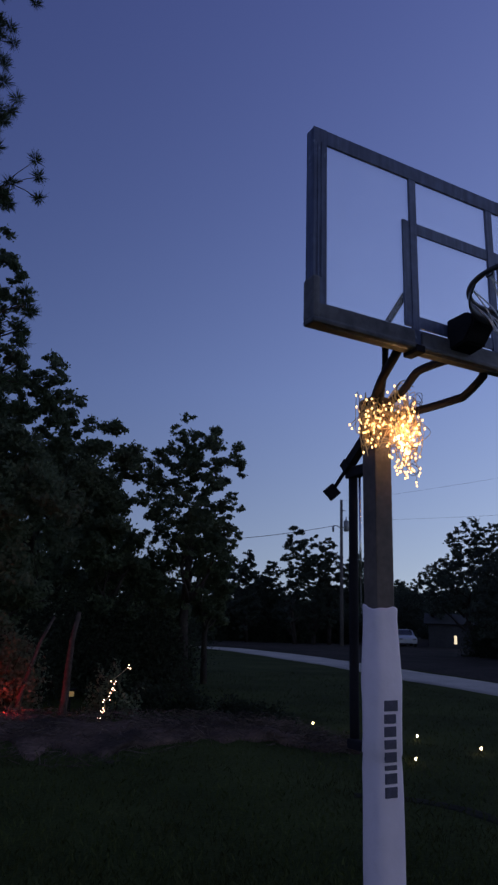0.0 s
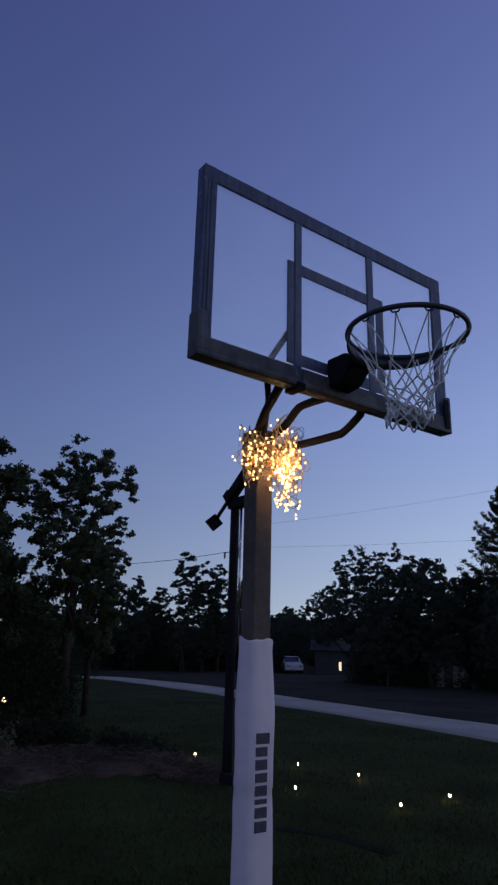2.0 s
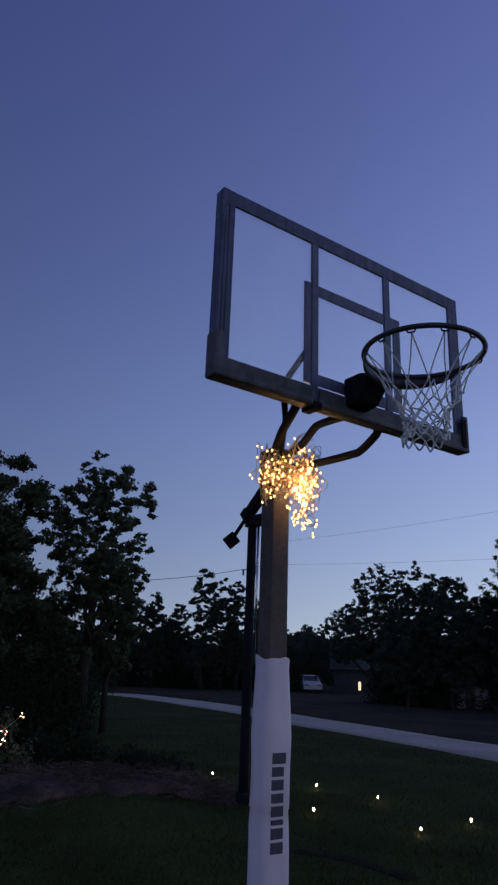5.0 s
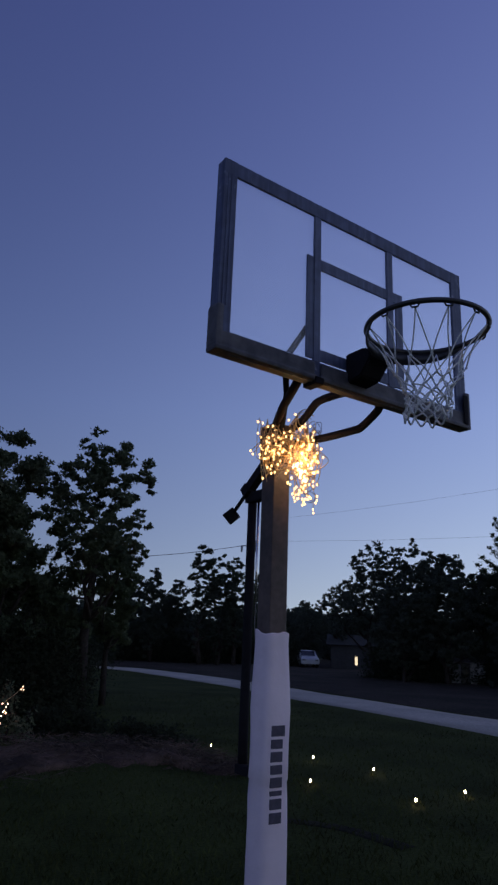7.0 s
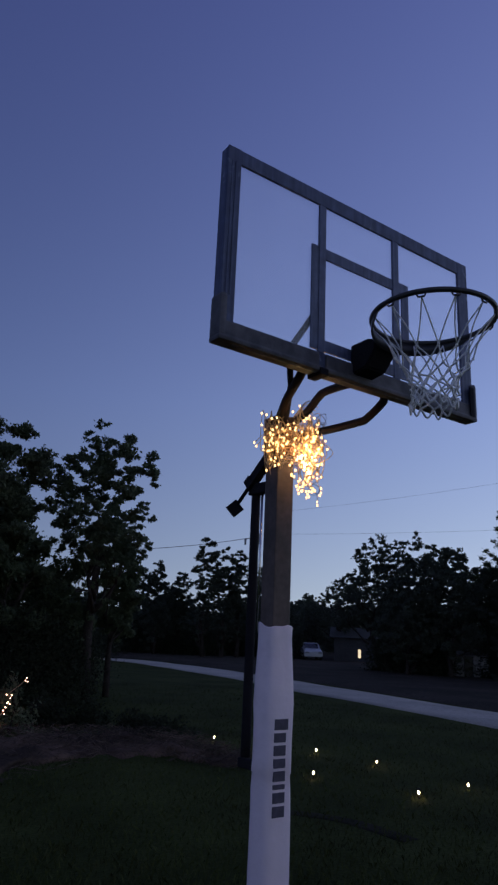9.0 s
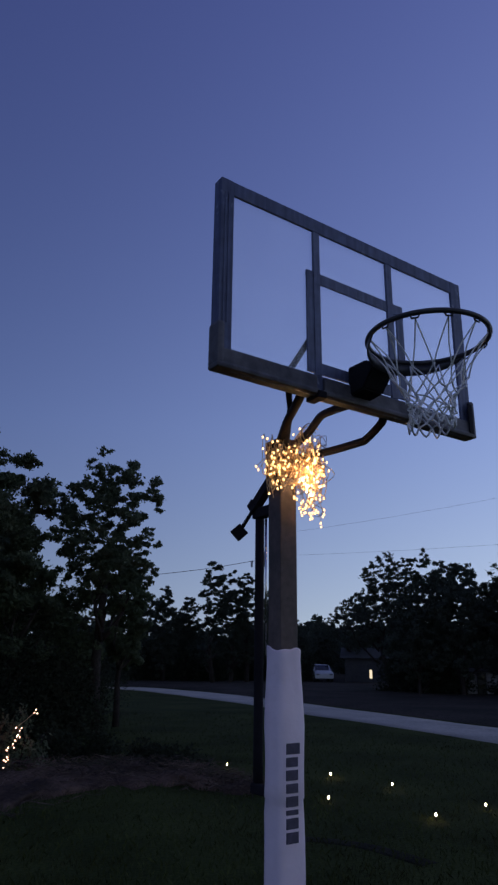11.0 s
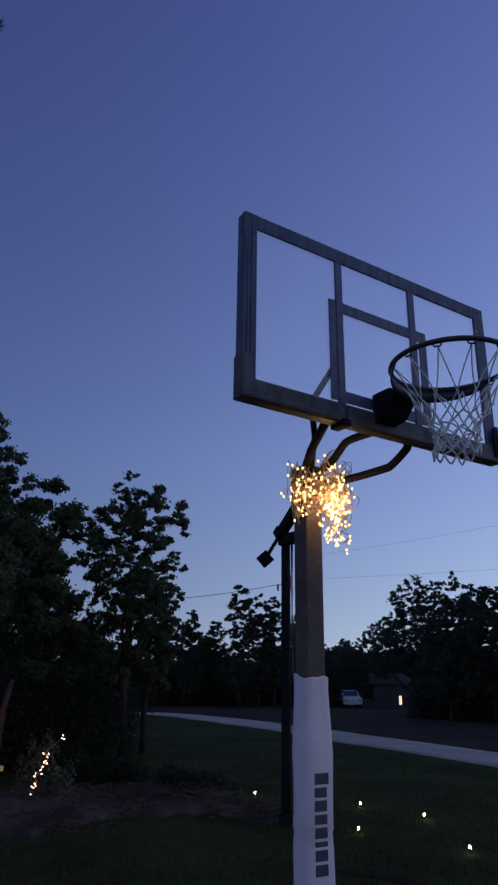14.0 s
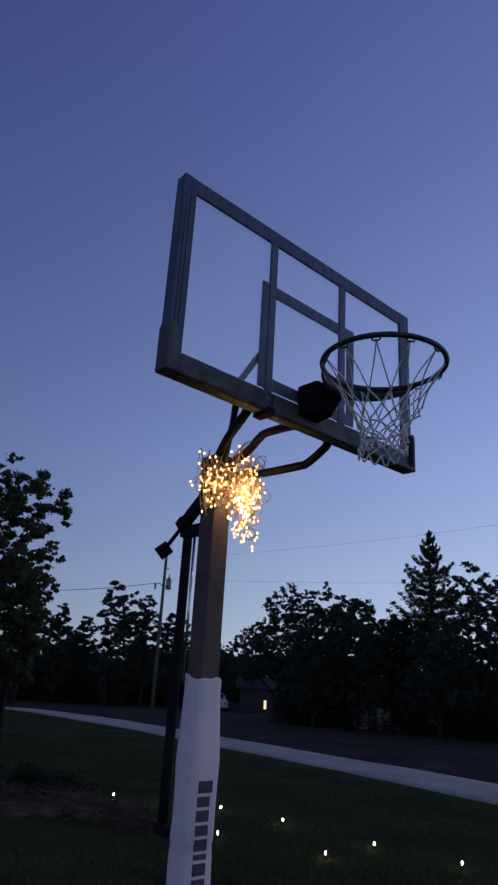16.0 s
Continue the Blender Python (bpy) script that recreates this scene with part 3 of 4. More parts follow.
for s in range(12):  # turns of wire round the pole's head
    z0 = rng.uniform(-0.09, 0.09)
    a0 = rng.uniform(0, 6)
    strand([BC + Vector((0.085 * math.cos(a0 + q * 0.8) - 0.01, 0.075 * math.sin(a0 + q * 0.8) + 0.03, z0 + rng.normal() * 0.012)) for q in range(9)], 0, 0.002)
for s in range(5):  # turns along the middle arm
    t = s / 4
    c = Vector((0.104, 0.49, 2.875)).lerp(Vector((0.092, 0.41, 2.91)), t)
    strand([c + Vector((0.035 * math.cos(q), 0.01 * q - 0.02, 0.035 * math.sin(q))) for q in (0.2, 1.6, 3.0, 4.4, 5.8)], 7)
for s in range(12):  # strands that hang or stick out
    a = rng.uniform(-2.0, 0.5)
    p0 = BC + Vector((0.11 * math.cos(a), 0.09 * math.sin(a), rng.uniform(-0.15, -0.02)))
    p2 = p0 + Vector((rng.uniform(-0.03, 0.06), rng.uniform(-0.05, 0.02), rng.uniform(-0.10, -0.02)))
    strand([p0, (p0 + p2) / 2 + Vector(rng.normal(size=3) * 0.018), p2], 4, 0.0014)
for s in range(9):  # unlit curls of dark wire beside the bundle
    c = BC + Vector((0.105 + rng.normal() * 0.01, -0.02 + rng.normal() * 0.03, rng.choice((0.10, 0.05, -0.11, -0.15)) + rng.normal() * 0.02))
    ph = rng.uniform(0, 6)
    strand([c + Vector((0.018 * math.cos(ph + q * 1.3) * rng.uniform(0.6, 1.2), 0.02 * math.sin(q + ph), 0.026 * math.sin(ph + q * 1.3) * rng.uniform(0.6, 1.2))) for q in range(9)], 0, 0.0013, M_DARKWIRE)
for s in range(5):  # stray tips
    a = (2.9, 3.3, 2.6, -0.2, 0.2)[s]
    p0 = BC + Vector((0.10 * math.cos(a), -0.02, rng.uniform(-0.05, 0.12)))
    p2 = p0 + Vector((0.07 * math.cos(a), -0.02, rng.uniform(-0.05, 0.02)))
    strand([p0, (p0 + p2) / 2 + Vector((0, 0, 0.02)), p2], 0, 0.0013, M_DARKWIRE)
    bulbs += [p2.copy(), p0.copy()]
hot = []
for k in range(24):  # the densest knot, at the front
    hot.append(Vector((PX + 0.042 + rng.normal() * 0.024, PY - 0.125 + rng.normal() * 0.018, 2.660 + rng.normal() * 0.034)))
bm = bmesh.new()
bmesh.ops.create_icosphere(bm, subdivisions=1, radius=0.0050)
bmesh.ops.transform(bm, matrix=Matrix.Diagonal((1, 1, 1.3, 1)), verts=bm.verts[:])
first = part("bulb", bm, M_BULB, fairy, "glowing warm bulb")
first.location = bulbs[0] - Vector((PX, PY, 2.8))
for k in rng.permutation(len(bulbs))[:300]:
    p = bulbs[k]
    shared("bulb", first.data, fairy, Matrix.Translation(p - Vector((PX, PY, 2.8))))
bm = bmesh.new()
bmesh.ops.create_icosphere(bm, subdivisions=1, radius=0.0058)
second = part("bulb", bm, M_HOT, fairy, "brightest glowing bulb of the knot")
second.location = hot[0] - Vector((PX, PY, 2.8))
for p in hot[1:]:
    shared("bulb", second.data, fairy, Matrix.Translation(p - Vector((PX, PY, 2.8))))
lamp = bpy.data.lights.new("string_lights_glow", "POINT")
lamp.energy, lamp.color, lamp.shadow_soft_size = 1.6, (1.0, 0.58, 0.30), 0.05
glow = new("string_lights_glow", lamp)
glow.location = BC + Vector((0.03, -0.075, -0.03))
tag = box(-0.03, 0.03, -0.022, 0.022, -0.0015, 0.0015, 0.0005, m=pose(PX - 0.09, PY - 0.02, 2.70, 60, 20, 30))
tag.transform(FI)
part("tag", tag, M_TAN, fairy, "tan card tag")


# ---- garden lights on the lawn ----
def garden_light():
    g = thing("garden_light", "small glowing warm solar stake light in the grass", "garden light", "solar lights on the lawn")
    part("stake", tube([(0, 0, -0.05), (0, 0, 0.05)], 0.006, 6), M_STEEL, g)
    bm = bmesh.new()
    bmesh.ops.create_uvsphere(bm, u_segments=10, v_segments=6, radius=0.0135)
    bmesh.ops.transform(bm, matrix=Matrix.Translation((0, 0, 0.075)) @ Matrix.Diagonal((1, 1, 1.7, 1)), verts=bm.verts[:])
    part("globe", smooth(bm), M_GARDEN, g, "glowing globe")
    part("cap", tube([(0, 0, 0.108), (0, 0, 0.118), (0, 0, 0.124)], [0.026, 0.024, 0.008], 10), M_STEEL, g)
    return g


g0 = garden_light()
spots = [(5.774, 9.73), (6.728, 7.949), (5.288, 6.351), (6.899, 6.676), (5.733, 4.795), (6.815, 4.857), (6.93, 3.60), (6.264, 8.992)]
g0.location = (*spots[0], height(*spots[0]))
for x, y in spots[1:]:
    copy_thing(g0, Matrix.Translation((x, y, height(x, y))))


# ---- trees ----
def limb(bm, p, d, length, r, depth, ends, wiggle=0.25, up=0.1):
    """A tapered, crooked branch that forks; its ends are collected."""
    pts, rad = [p.copy()], [r]
    n = 4
    for i in range(n):
        d = (d + Vector(rng.normal(size=3)) * wiggle * 0.5 + Vector((0, 0, up))).normalized()
        p = p + d * length / n
        pts.append(p.copy())
        rad.append(r * (1 - 0.5 * (i + 1) / n))
    tube(pts, rad, 6 if depth > 1 else 5, bm)
    if depth == 0:
        ends.append(p)
        return
    ends.append(pts[2])
    for k in range(3 if depth > 1 else 2):
        nd = (d + Vector(rng.normal(size=3)) * 0.75).normalized()
        limb(bm, pts[-1] if k else pts[-2], nd, length * rng.uniform(0.55, 0.8), rad[-1] * 0.8, depth - 1, ends, wiggle, up * 0.6)


def broadleaf(name, label, base, top, width, first, leaf, count, mat, group="", lobes=None, trunks=1, spray=0.22, dome=0.35):
    """A tree: trunk, limbs and a crown of clumped leaves. top: height; width: crown's half width; first: height where the crown begins."""
    global rng
    rng = np.random.default_rng(int(abs(base.x * 131 + base.y * 977 + top * 53)))
    t = thing(name, label, "tree", group, place=base)
    bm, ends = bmesh.new(), []
    for k in range(trunks):
        off = Vector((rng.normal() * 0.3, rng.normal() * 0.3, 0)) if k else Vector((0, 0, 0))
        limb(bm, Vector((0, 0, -0.15)) + off, Vector((rng.normal() * 0.08, rng.normal() * 0.08, 1)), first + 0.25 * (top - first), 0.022 * top, 0, ends, 0.1, 0.1)
        head = ends.pop()
        for q in range(6):
            a = 2 * math.pi * (q + rng.random()) / 6
            d = Vector((math.cos(a), math.sin(a), rng.uniform(0.3, 1.3))).normalized()
            limb(bm, head - Vector((0, 0, rng.random() * 0.3 * (top - first))), d, min(0.32 * (top - first), 0.5 * width), 0.009 * top, 2, ends)
    part("trunk", bm, M_BARK, t)
    mid = (first + top) / 2
    cl = []
    nb = lobes or 26
    for k in range(nb):  # lobes fill an uneven egg
        d = rand_dirs(1)[0]
        q = rng.uniform(0.12, 1.0) ** 0.5
        c = np.array((d[0] * width * q * 0.85, d[1] * width * q * 0.85, mid + d[2] * (top - first) / 2 * q * 0.88))
        shrink = 1 - dome * max(0, (c[2] - mid) / (top - mid))
        c[:2] *= shrink
        cl.append((c, rng.uniform(0.68, 1.36) * spray * width))
    for e in ends[::3]:
        cl.append((np.array(e), rng.uniform(0.45, 0.9) * spray * width))
    cents = []
    per = count // len(cl)
    for c, r in cl:  # each lobe is a handful of thick sprays with gaps between
        m = max(3, per // 28)
        sub = c + rand_dirs(m) * r * rng.uniform(0.25, 1.15, (m, 1)) * np.array((1.15, 1.15, 0.75))
        who = rng.integers(0, m, per)
        cents.append(sub[who] + rng.normal(size=(per, 3)) * r * np.array((0.26, 0.26, 0.17)))
    leaves("crown", np.concatenate(cents), leaf, mat, t)
    return t


def conifer(name, label, base, top, width, first, count, group=""):
    """A tall conifer with tiers of boughs that turn up at their tips, and gaps between them."""
    t = thing(name, label, "tree", group, place=base)
    bm = tube([(0, 0, -0.2), (0.05, 0, top * 0.5), (0, 0.05, top)], [0.02 * top, 0.012 * top, 0.02], 8)
    cents = []
    tiers = 20
    for k in range(tiers):
        f = k / (tiers - 1)
        for q in range(7):
            g = min(1.0, max(0.0, f + rng.normal() * 0.02))
            z = first + (top * 0.97 - first) * g
            a = 2 * math.pi * (q + rng.random()) / 7
            l2 = 1.08 * (width * (1 - g) ** 0.9 + 0.15) * rng.uniform(0.55, 1.1)
            mid = Vector((math.cos(a) * l2 * 0.55, math.sin(a) * l2 * 0.55, z + 0.02 * l2))
            tip = Vector((math.cos(a) * l2, math.sin(a) * l2, z + l2 * 0.34 + 0.12))
            line = bezier([(0, 0, z), mid, tip], 4)
            tube(line, [0.03 * (1 - 0.8 * i / 8) for i in range(len(line))], 4, bm)
            m = max(20, int(count * (l2 / width + 0.08) / (tiers * 3.4)))
            u = rng.uniform(0.2, 1.0, m)
            p = np.array([line[int(v * 8)] for v in u])
            fan = (0.07 + 0.24 * (1 - u))[:, None] * l2 * 0.40
            cents.append(p + rng.normal(size=(m, 3)) * np.concatenate([fan, fan, np.full((m, 1), 0.07)], 1) + np.array((0, 0, 0.04)))
    part("trunk", bm, M_PINEBARK, t)
    leaves("crown", np.concatenate(cents), 0.11, M_NEEDLE, t, 0.32)
    return t


def pine_near(name, label, base, top, boughs):
    """A tall pine with bare limbs that end in tufts of long needles."""
    t = thing(name, label, "tree", place=base)
    bm = tube([(0, 0, -0.2), (0.1, 0.05, top * 0.4), (0, 0.1, top * 0.75), (0.05, 0, top)], [0.24, 0.2, 0.12, 0.03], 10)
    tufts = []
    for k in range(boughs):
        z = top * (0.3 + 0.7 * (k + rng.random()) / boughs)
        a = rng.uniform(0, 2 * math.pi)
        ln = (2.5 - 1.5 * (z / top - 0.3)) * rng.uniform(0.55, 1.1)
        d = Vector((math.cos(a), math.sin(a), 0))
        line = bezier([Vector((0, 0, z)), d * ln * 0.5 + Vector((0, 0, z + 0.05)), d * ln + Vector((0, 0, z + 0.3 * ln))], 5)
        tube(line, [0.045 * (1 - 0.75 * i / 10) for i in range(len(line))], 5, bm)
        for u in (5, 7, 8, 9, 10):
            for s in range(2):
                e = line[u] + Vector(rng.normal(size=3)) * 0.28
                tube([line[u - 1], (line[u - 1] + e) / 2 + Vector((0, 0, 0.03)), e], [0.014, 0.01, 0.007], 4, bm)
                tufts.append(np.array(e))
    part("trunk", bm, M_PINEBARK, t)
    tufts = np.array(tufts)
    n = 130
    c = np.repeat(tufts, n, axis=0)
    d = rand_dirs(len(c))
    d[:, 2] = d[:, 2] * 0.9 + 0.15
    ln = rng.uniform(0.12, 0.26, (len(c), 1))
    b = np.cross(d, rand_dirs(len(c)))
    b /= np.linalg.norm(b, axis=1)[:, None] + 1e-9
    quads("needles", c + d * ln * 0.55, d * ln * 0.5, b * 0.007, M_NEEDLE, t)
    return t


def shrub(name, label, base, high, width, leaf, count, group="", mat=None):
    t = thing(name, label, "shrub", group, place=base)
    bm, ends = bmesh.new(), []
    for k in range(6):
        limb(bm, Vector((rng.normal() * 0.08, rng.normal() * 0.08, -0.05)), Vector((rng.normal() * 0.6, rng.normal() * 0.6, 1)).normalized(), high * 0.55, 0.02, 1, ends)
    part("stem", bm, M_BARK, t)
    m = max(20, count // 16)
    d = rand_dirs(m)
    d[:, 2] = np.abs(d[:, 2])
    sub = d * np.array((width, width, high)) * rng.uniform(0.45, 1.0, (m, 1))
    who = rng.integers(0, m, count)
    leaves("foliage", sub[who] + rng.normal(size=(count, 3)) * np.array((width, width, high * 0.6)) * 0.13, leaf, mat or M_LEAF, t)
    return t


# the grove beside the lawn
pine_near("pine_tree", "tall dark pine with tufts of long needles", spot(-2.5, 13.5), 16.2, 170)
broadleaf("oak_tree", "tall dark oak beside the pine", spot(9.8, 18.6), 9.3, 2.0, 3.4, 0.055, 34000, M_LEAF, lobes=200, spray=0.09)
broadleaf("oak_tree", "tall dark tree close to the pine", spot(4.0, 17.5), 12.6, 2.0, 3.4, 0.055, 32000, M_LEAF, lobes=190, spray=0.09)
broadleaf("oak_tree", "dark oak with an open, ragged crown", spot(23.0, 20.0), 8.15, 1.9, 2.7, 0.05, 42000, M_LEAF, lobes=270, spray=0.085, dome=0.0)
broadleaf("oak_tree", "dark round-topped tree in the grove", spot(15.4, 19.0), 7.75, 1.5, 1.2, 0.062, 36000, M_LEAF, lobes=80, spray=0.17)
broadleaf("oak_tree", "dark broad-leaved tree beside the pine", spot(8.0, 16.5), 6.6, 2.0, 1.2, 0.062, 32000, M_LEAF, lobes=80, spray=0.17)
broadleaf("oak_tree", "tall dark tree behind the grove", spot(12.5, 24.0), 8.0, 2.8, 1.6, 0.08, 28000, M_LEAF, lobes=80, spray=0.17)
broadleaf("oak_tree", "low dark tree at the grove's edge", spot(24.6, 22.0), 5.3, 1.0, 1.7, 0.062, 22000, M_LEAF, lobes=60, spray=0.18)
broadleaf("oak_tree", "low dark tree under the oak", spot(18.8, 20.5), 4.0, 1.8, 0.6, 0.07, 28000, M_LEAF, lobes=80, spray=0.16)
shrub("shrub", "shrub lit red by the ground spotlight", spot(9.6, 14.5), 1.7, 0.75, 0.045, 6000, "shrubs of the grove", M_LEAF)
# these shrubs and low plants carry the shade in their leaf colour
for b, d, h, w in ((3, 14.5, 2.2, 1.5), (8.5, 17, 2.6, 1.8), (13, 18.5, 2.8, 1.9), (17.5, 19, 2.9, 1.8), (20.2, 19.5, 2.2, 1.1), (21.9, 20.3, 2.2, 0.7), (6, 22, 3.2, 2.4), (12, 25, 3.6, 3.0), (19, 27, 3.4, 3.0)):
    shrub("shrub", "dense shrub under the grove's trees, shade put into its leaf colour", spot(b, d), h, w, 0.045, 9000, "shrubs of the grove", M_LEAF_SHADED)
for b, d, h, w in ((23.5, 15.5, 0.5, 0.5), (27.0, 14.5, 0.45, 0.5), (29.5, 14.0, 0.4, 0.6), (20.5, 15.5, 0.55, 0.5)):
    shrub("small_shrub", "low leafy plant at the edge of the brush", spot(b, d), h, w, 0.04, 1500, "low plants by the brush", M_LEAF_SHADED)

# far woods across the road
for b, d, h, w, f in ((26.4, 62, 8.0, 2.2, 1.0), (28.0, 60, 8.2, 1.5, 1.0), (29.7, 62, 7.4, 1.5, 1.4), (31.9, 58, 10.6, 1.6, 1.2), (33.3, 59, 9.6, 1.7, 1.0), (34.6, 60, 9.9, 1.4, 1.5), (36.8, 62, 8.4, 2.0, 3.0),
                      (38.4, 82, 6.8, 2.8, 0.8), (40.8, 88, 7.4, 3.0, 1.0), (43.6, 64, 7.9, 3.4, 2.2), (46.0, 48, 9.3, 3.4, 1.8), (48.8, 46, 9.4, 3.2, 1.4), (51.4, 47, 8.6, 3.2, 2.0), (54.4, 47, 7.4, 2.2, 2.6), (51.3, 43, 8.3, 2.4, 0.5), (48.0, 43, 6.6, 2.6, 0.4), (57.5, 40, 6.6, 2.6, 0.4),
                      (60.3, 44, 10.8, 3.0, 1.5), (63.0, 42, 9.6, 3.4, 1.5), (66.5, 40, 9.0, 3.2, 1.2), (70, 40, 9.0, 3.4, 1.2), (22.5, 60, 4.8, 3.0, 0.6), (18, 58, 4.8, 3.5, 0.6), (12, 52, 9, 3.5, 1.4), (6, 50, 9.5, 3.5, 1.4), (0, 48, 9.5, 3.5, 1.4)):
    broadleaf("woodland_tree", "dark woodland tree across the road", spot(b, d), h, w, f, 0.088, 19000, M_LEAF_FAR, "woods across the road", lobes=int(75 * w), spray=0.25 / w)
conifer("spruce_tree", "tall dark conifer rising over the woods", spot(57.2, 46), 12.5, 4.3, 2.5, 30000)
for i in range(26):
    b = 22 + i * 1.9 + rng.uniform(-0.6, 0.6)
    d = 78 - 0.55 * max(0, b - 44) + rng.uniform(-4, 4)
    d = 92 if 38.6 < b < 42.8 else d
    broadleaf("woodland_tree", "dark woodland tree across the road", spot(b, d), rng.uniform(5.4, 7.0), rng.uniform(2.8, 3.6), 0.2, 0.17, 8000, M_LEAF_FAR, "woods across the road", lobes=20)
for i in range(24):  # a farther, lower line of woods that closes the gaps
    b = 23 + i * 2.15
    if not 51.5 < b < 54:
        broadleaf("woodland_tree", "dark woodland tree far across the road", spot(b, 100 - 0.5 * max(0, b - 44)), rng.uniform(7.0, 8.4) - (1.6 if b < 36 else 0), 4.2, 0.1, 0.30, 6500, M_LEAF_FAR, "woods across the road", lobes=26)
# undergrowth rows, painted dark as if shaded by the woods
for i in range(21):
    b = 46.6 + i * 1.25 + rng.uniform(-0.3, 0.3)
    d = 47 - 0.3 * (b - 45) + rng.uniform(-2, 2)
    if 51.4 < b < 53.9:
        continue
    shrub("woodland_shrub", "undergrowth below the woods, shade put into its leaf colour", spot(b, d), rng.uniform(1.8, 2.8), 1.5, 0.08, 3500, "undergrowth across the road", M_LEAF_SHADED)
for i in range(14):
    b = 24 + i * 1.15 + rng.uniform(-0.3, 0.3)
    shrub("woodland_shrub", "undergrowth below the woods, shade put into its leaf colour", spot(b, 63 + rng.uniform(-2, 2)), rng.uniform(2.0, 3.2), 1.7, 0.09, 3500, "undergrowth across the road", M_LEAF_SHADED)


# low row added to block the bright horizon between the trunks
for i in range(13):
    shrub("woodland_shrub", "undergrowth below the woods, shade put into its leaf colour", spot(-8 + i * 2.6, 46 + 0.35 * i), rng.uniform(2.8, 3.8), 2.2, 0.11, 3000, "undergrowth across the road", M_LEAF_SHADED)


# ---- utility pole and cables ----
UP = spot(35.6, 58)
upole = thing("utility_pole", "weathered wooden utility pole with transformer can and cables", "utility pole", place=UP)
part("post", tube([(0, 0, -0.3), (0, 0, 6), (0, 0, 12.0)], [0.17, 0.14, 0.11], 10), M_UPOLE, upole)
part("transformer", tube([(0.42, -0.1, 9.35), (0.42, -0.1, 9.4), (0.42, -0.1, 10.2), (0.42, -0.1, 10.28)], [0.17, 0.22, 0.22, 0.12], 12), M_GREYMETAL, upole, "grey transformer can")
part("insulator", tube([(0.42, -0.1, 10.28), (0.42, -0.1, 10.6)], [0.06, 0.04], 8), M_GREYMETAL, upole)
part("bracket", box(0.0, 0.5, -0.16, -0.10, 9.6, 9.7, 0.01), M_GREYMETAL, upole)
part("bracket", box(0.05, 0.4, -0.05, 0.03, 11.05, 11.13, 0.01), M_GREYMETAL, upole)
part("arm", tube([(0, -0.1, 9.5), (-0.5, -0.1, 9.75), (-0.9, -0.1, 9.7)], 0.04, 6), M_GREYMETAL, upole)
part("insulator", tube([(-0.9, -0.1, 9.7), (-0.9, -0.1, 9.2)], [0.1, 0.07], 8), M_GREYMETAL, upole)


def cable(p, q, sag, r):
    pts = [Vector(p).lerp(Vector(q), i / 24) - Vector((0, 0, sag * 4 * (i / 24) * (1 - i / 24))) for i in range(25)]
    return tagged(part("power_cable", tube(pts, r, 5), M_CABLE), "thin dark power cable across the sky", "cable", "power cables")


top = UP + Vector((0, 0, 11.9))
cable(UP + Vector((-0.9, -0.1, 9.7)), spot(10, 60, 8.6), 1.1, 0.022)
cable(top, spot(75, 52, 15.6), 0.6, 0.007)
cable(UP + Vector((0, 0, 10.2)), spot(75, 55, 10.8), 0.4, 0.007)


# ---- houses and car far behind ----
def house(name, label, place, turn, w, d, h, roof, wins):
    t = thing(name, label, "house", place=place)
    t.rotation_euler = (0, 0, radians(turn))
    part("wall", box(-w / 2, w / 2, -d / 2, d / 2, 0, h), M_PALE if name == "shed" else M_SIDING, t)
    bm = bmesh.new()
    e = 0.4
    v = [bm.verts.new(p) for p in ((-w / 2 - e, -d / 2 - e, h), (w / 2 + e, -d / 2 - e, h), (w / 2 + e, d / 2 + e, h), (-w / 2 - e, d / 2 + e, h), (-w / 2 - e, 0, h + roof), (w / 2 + e, 0, h + roof))]
    for f in ((0, 1, 5, 4), (2, 3, 4, 5), (1, 2, 5), (3, 0, 4), (3, 2, 1, 0)):
        bm.faces.new([v[i] for i in f])
    part("roof", bm, M_ROOF, t)
    for x0, x1, z0, z1, lit in wins:
        wi = part("window", box(x0 - 0.08, x1 + 0.08, -d / 2 - 0.05, -d / 2 - 0.003, z0 - 0.08, z1 + 0.08, 0.01), M_SIDING, t)
        part("pane", box(x0, x1, -d / 2 - 0.062, -d / 2 - 0.053, z0, z1), M_WINDOW if lit else M_DARKGLASS, wi, "lit pane" if lit else "")
    return t


house("house", "low grey house with one lit window under trees", spot(43.9, 66), -44, 3.4, 6, 2.1, 0.9, [(0.38, 0.60, 0.45, 1.15, True)])
house("shed", "grey low shed half hidden by trees", spot(52.6, 46), -53, 2.2, 3, 1.35, 0.35, [(-0.2, 0.15, 0.1, 1.2, False)])


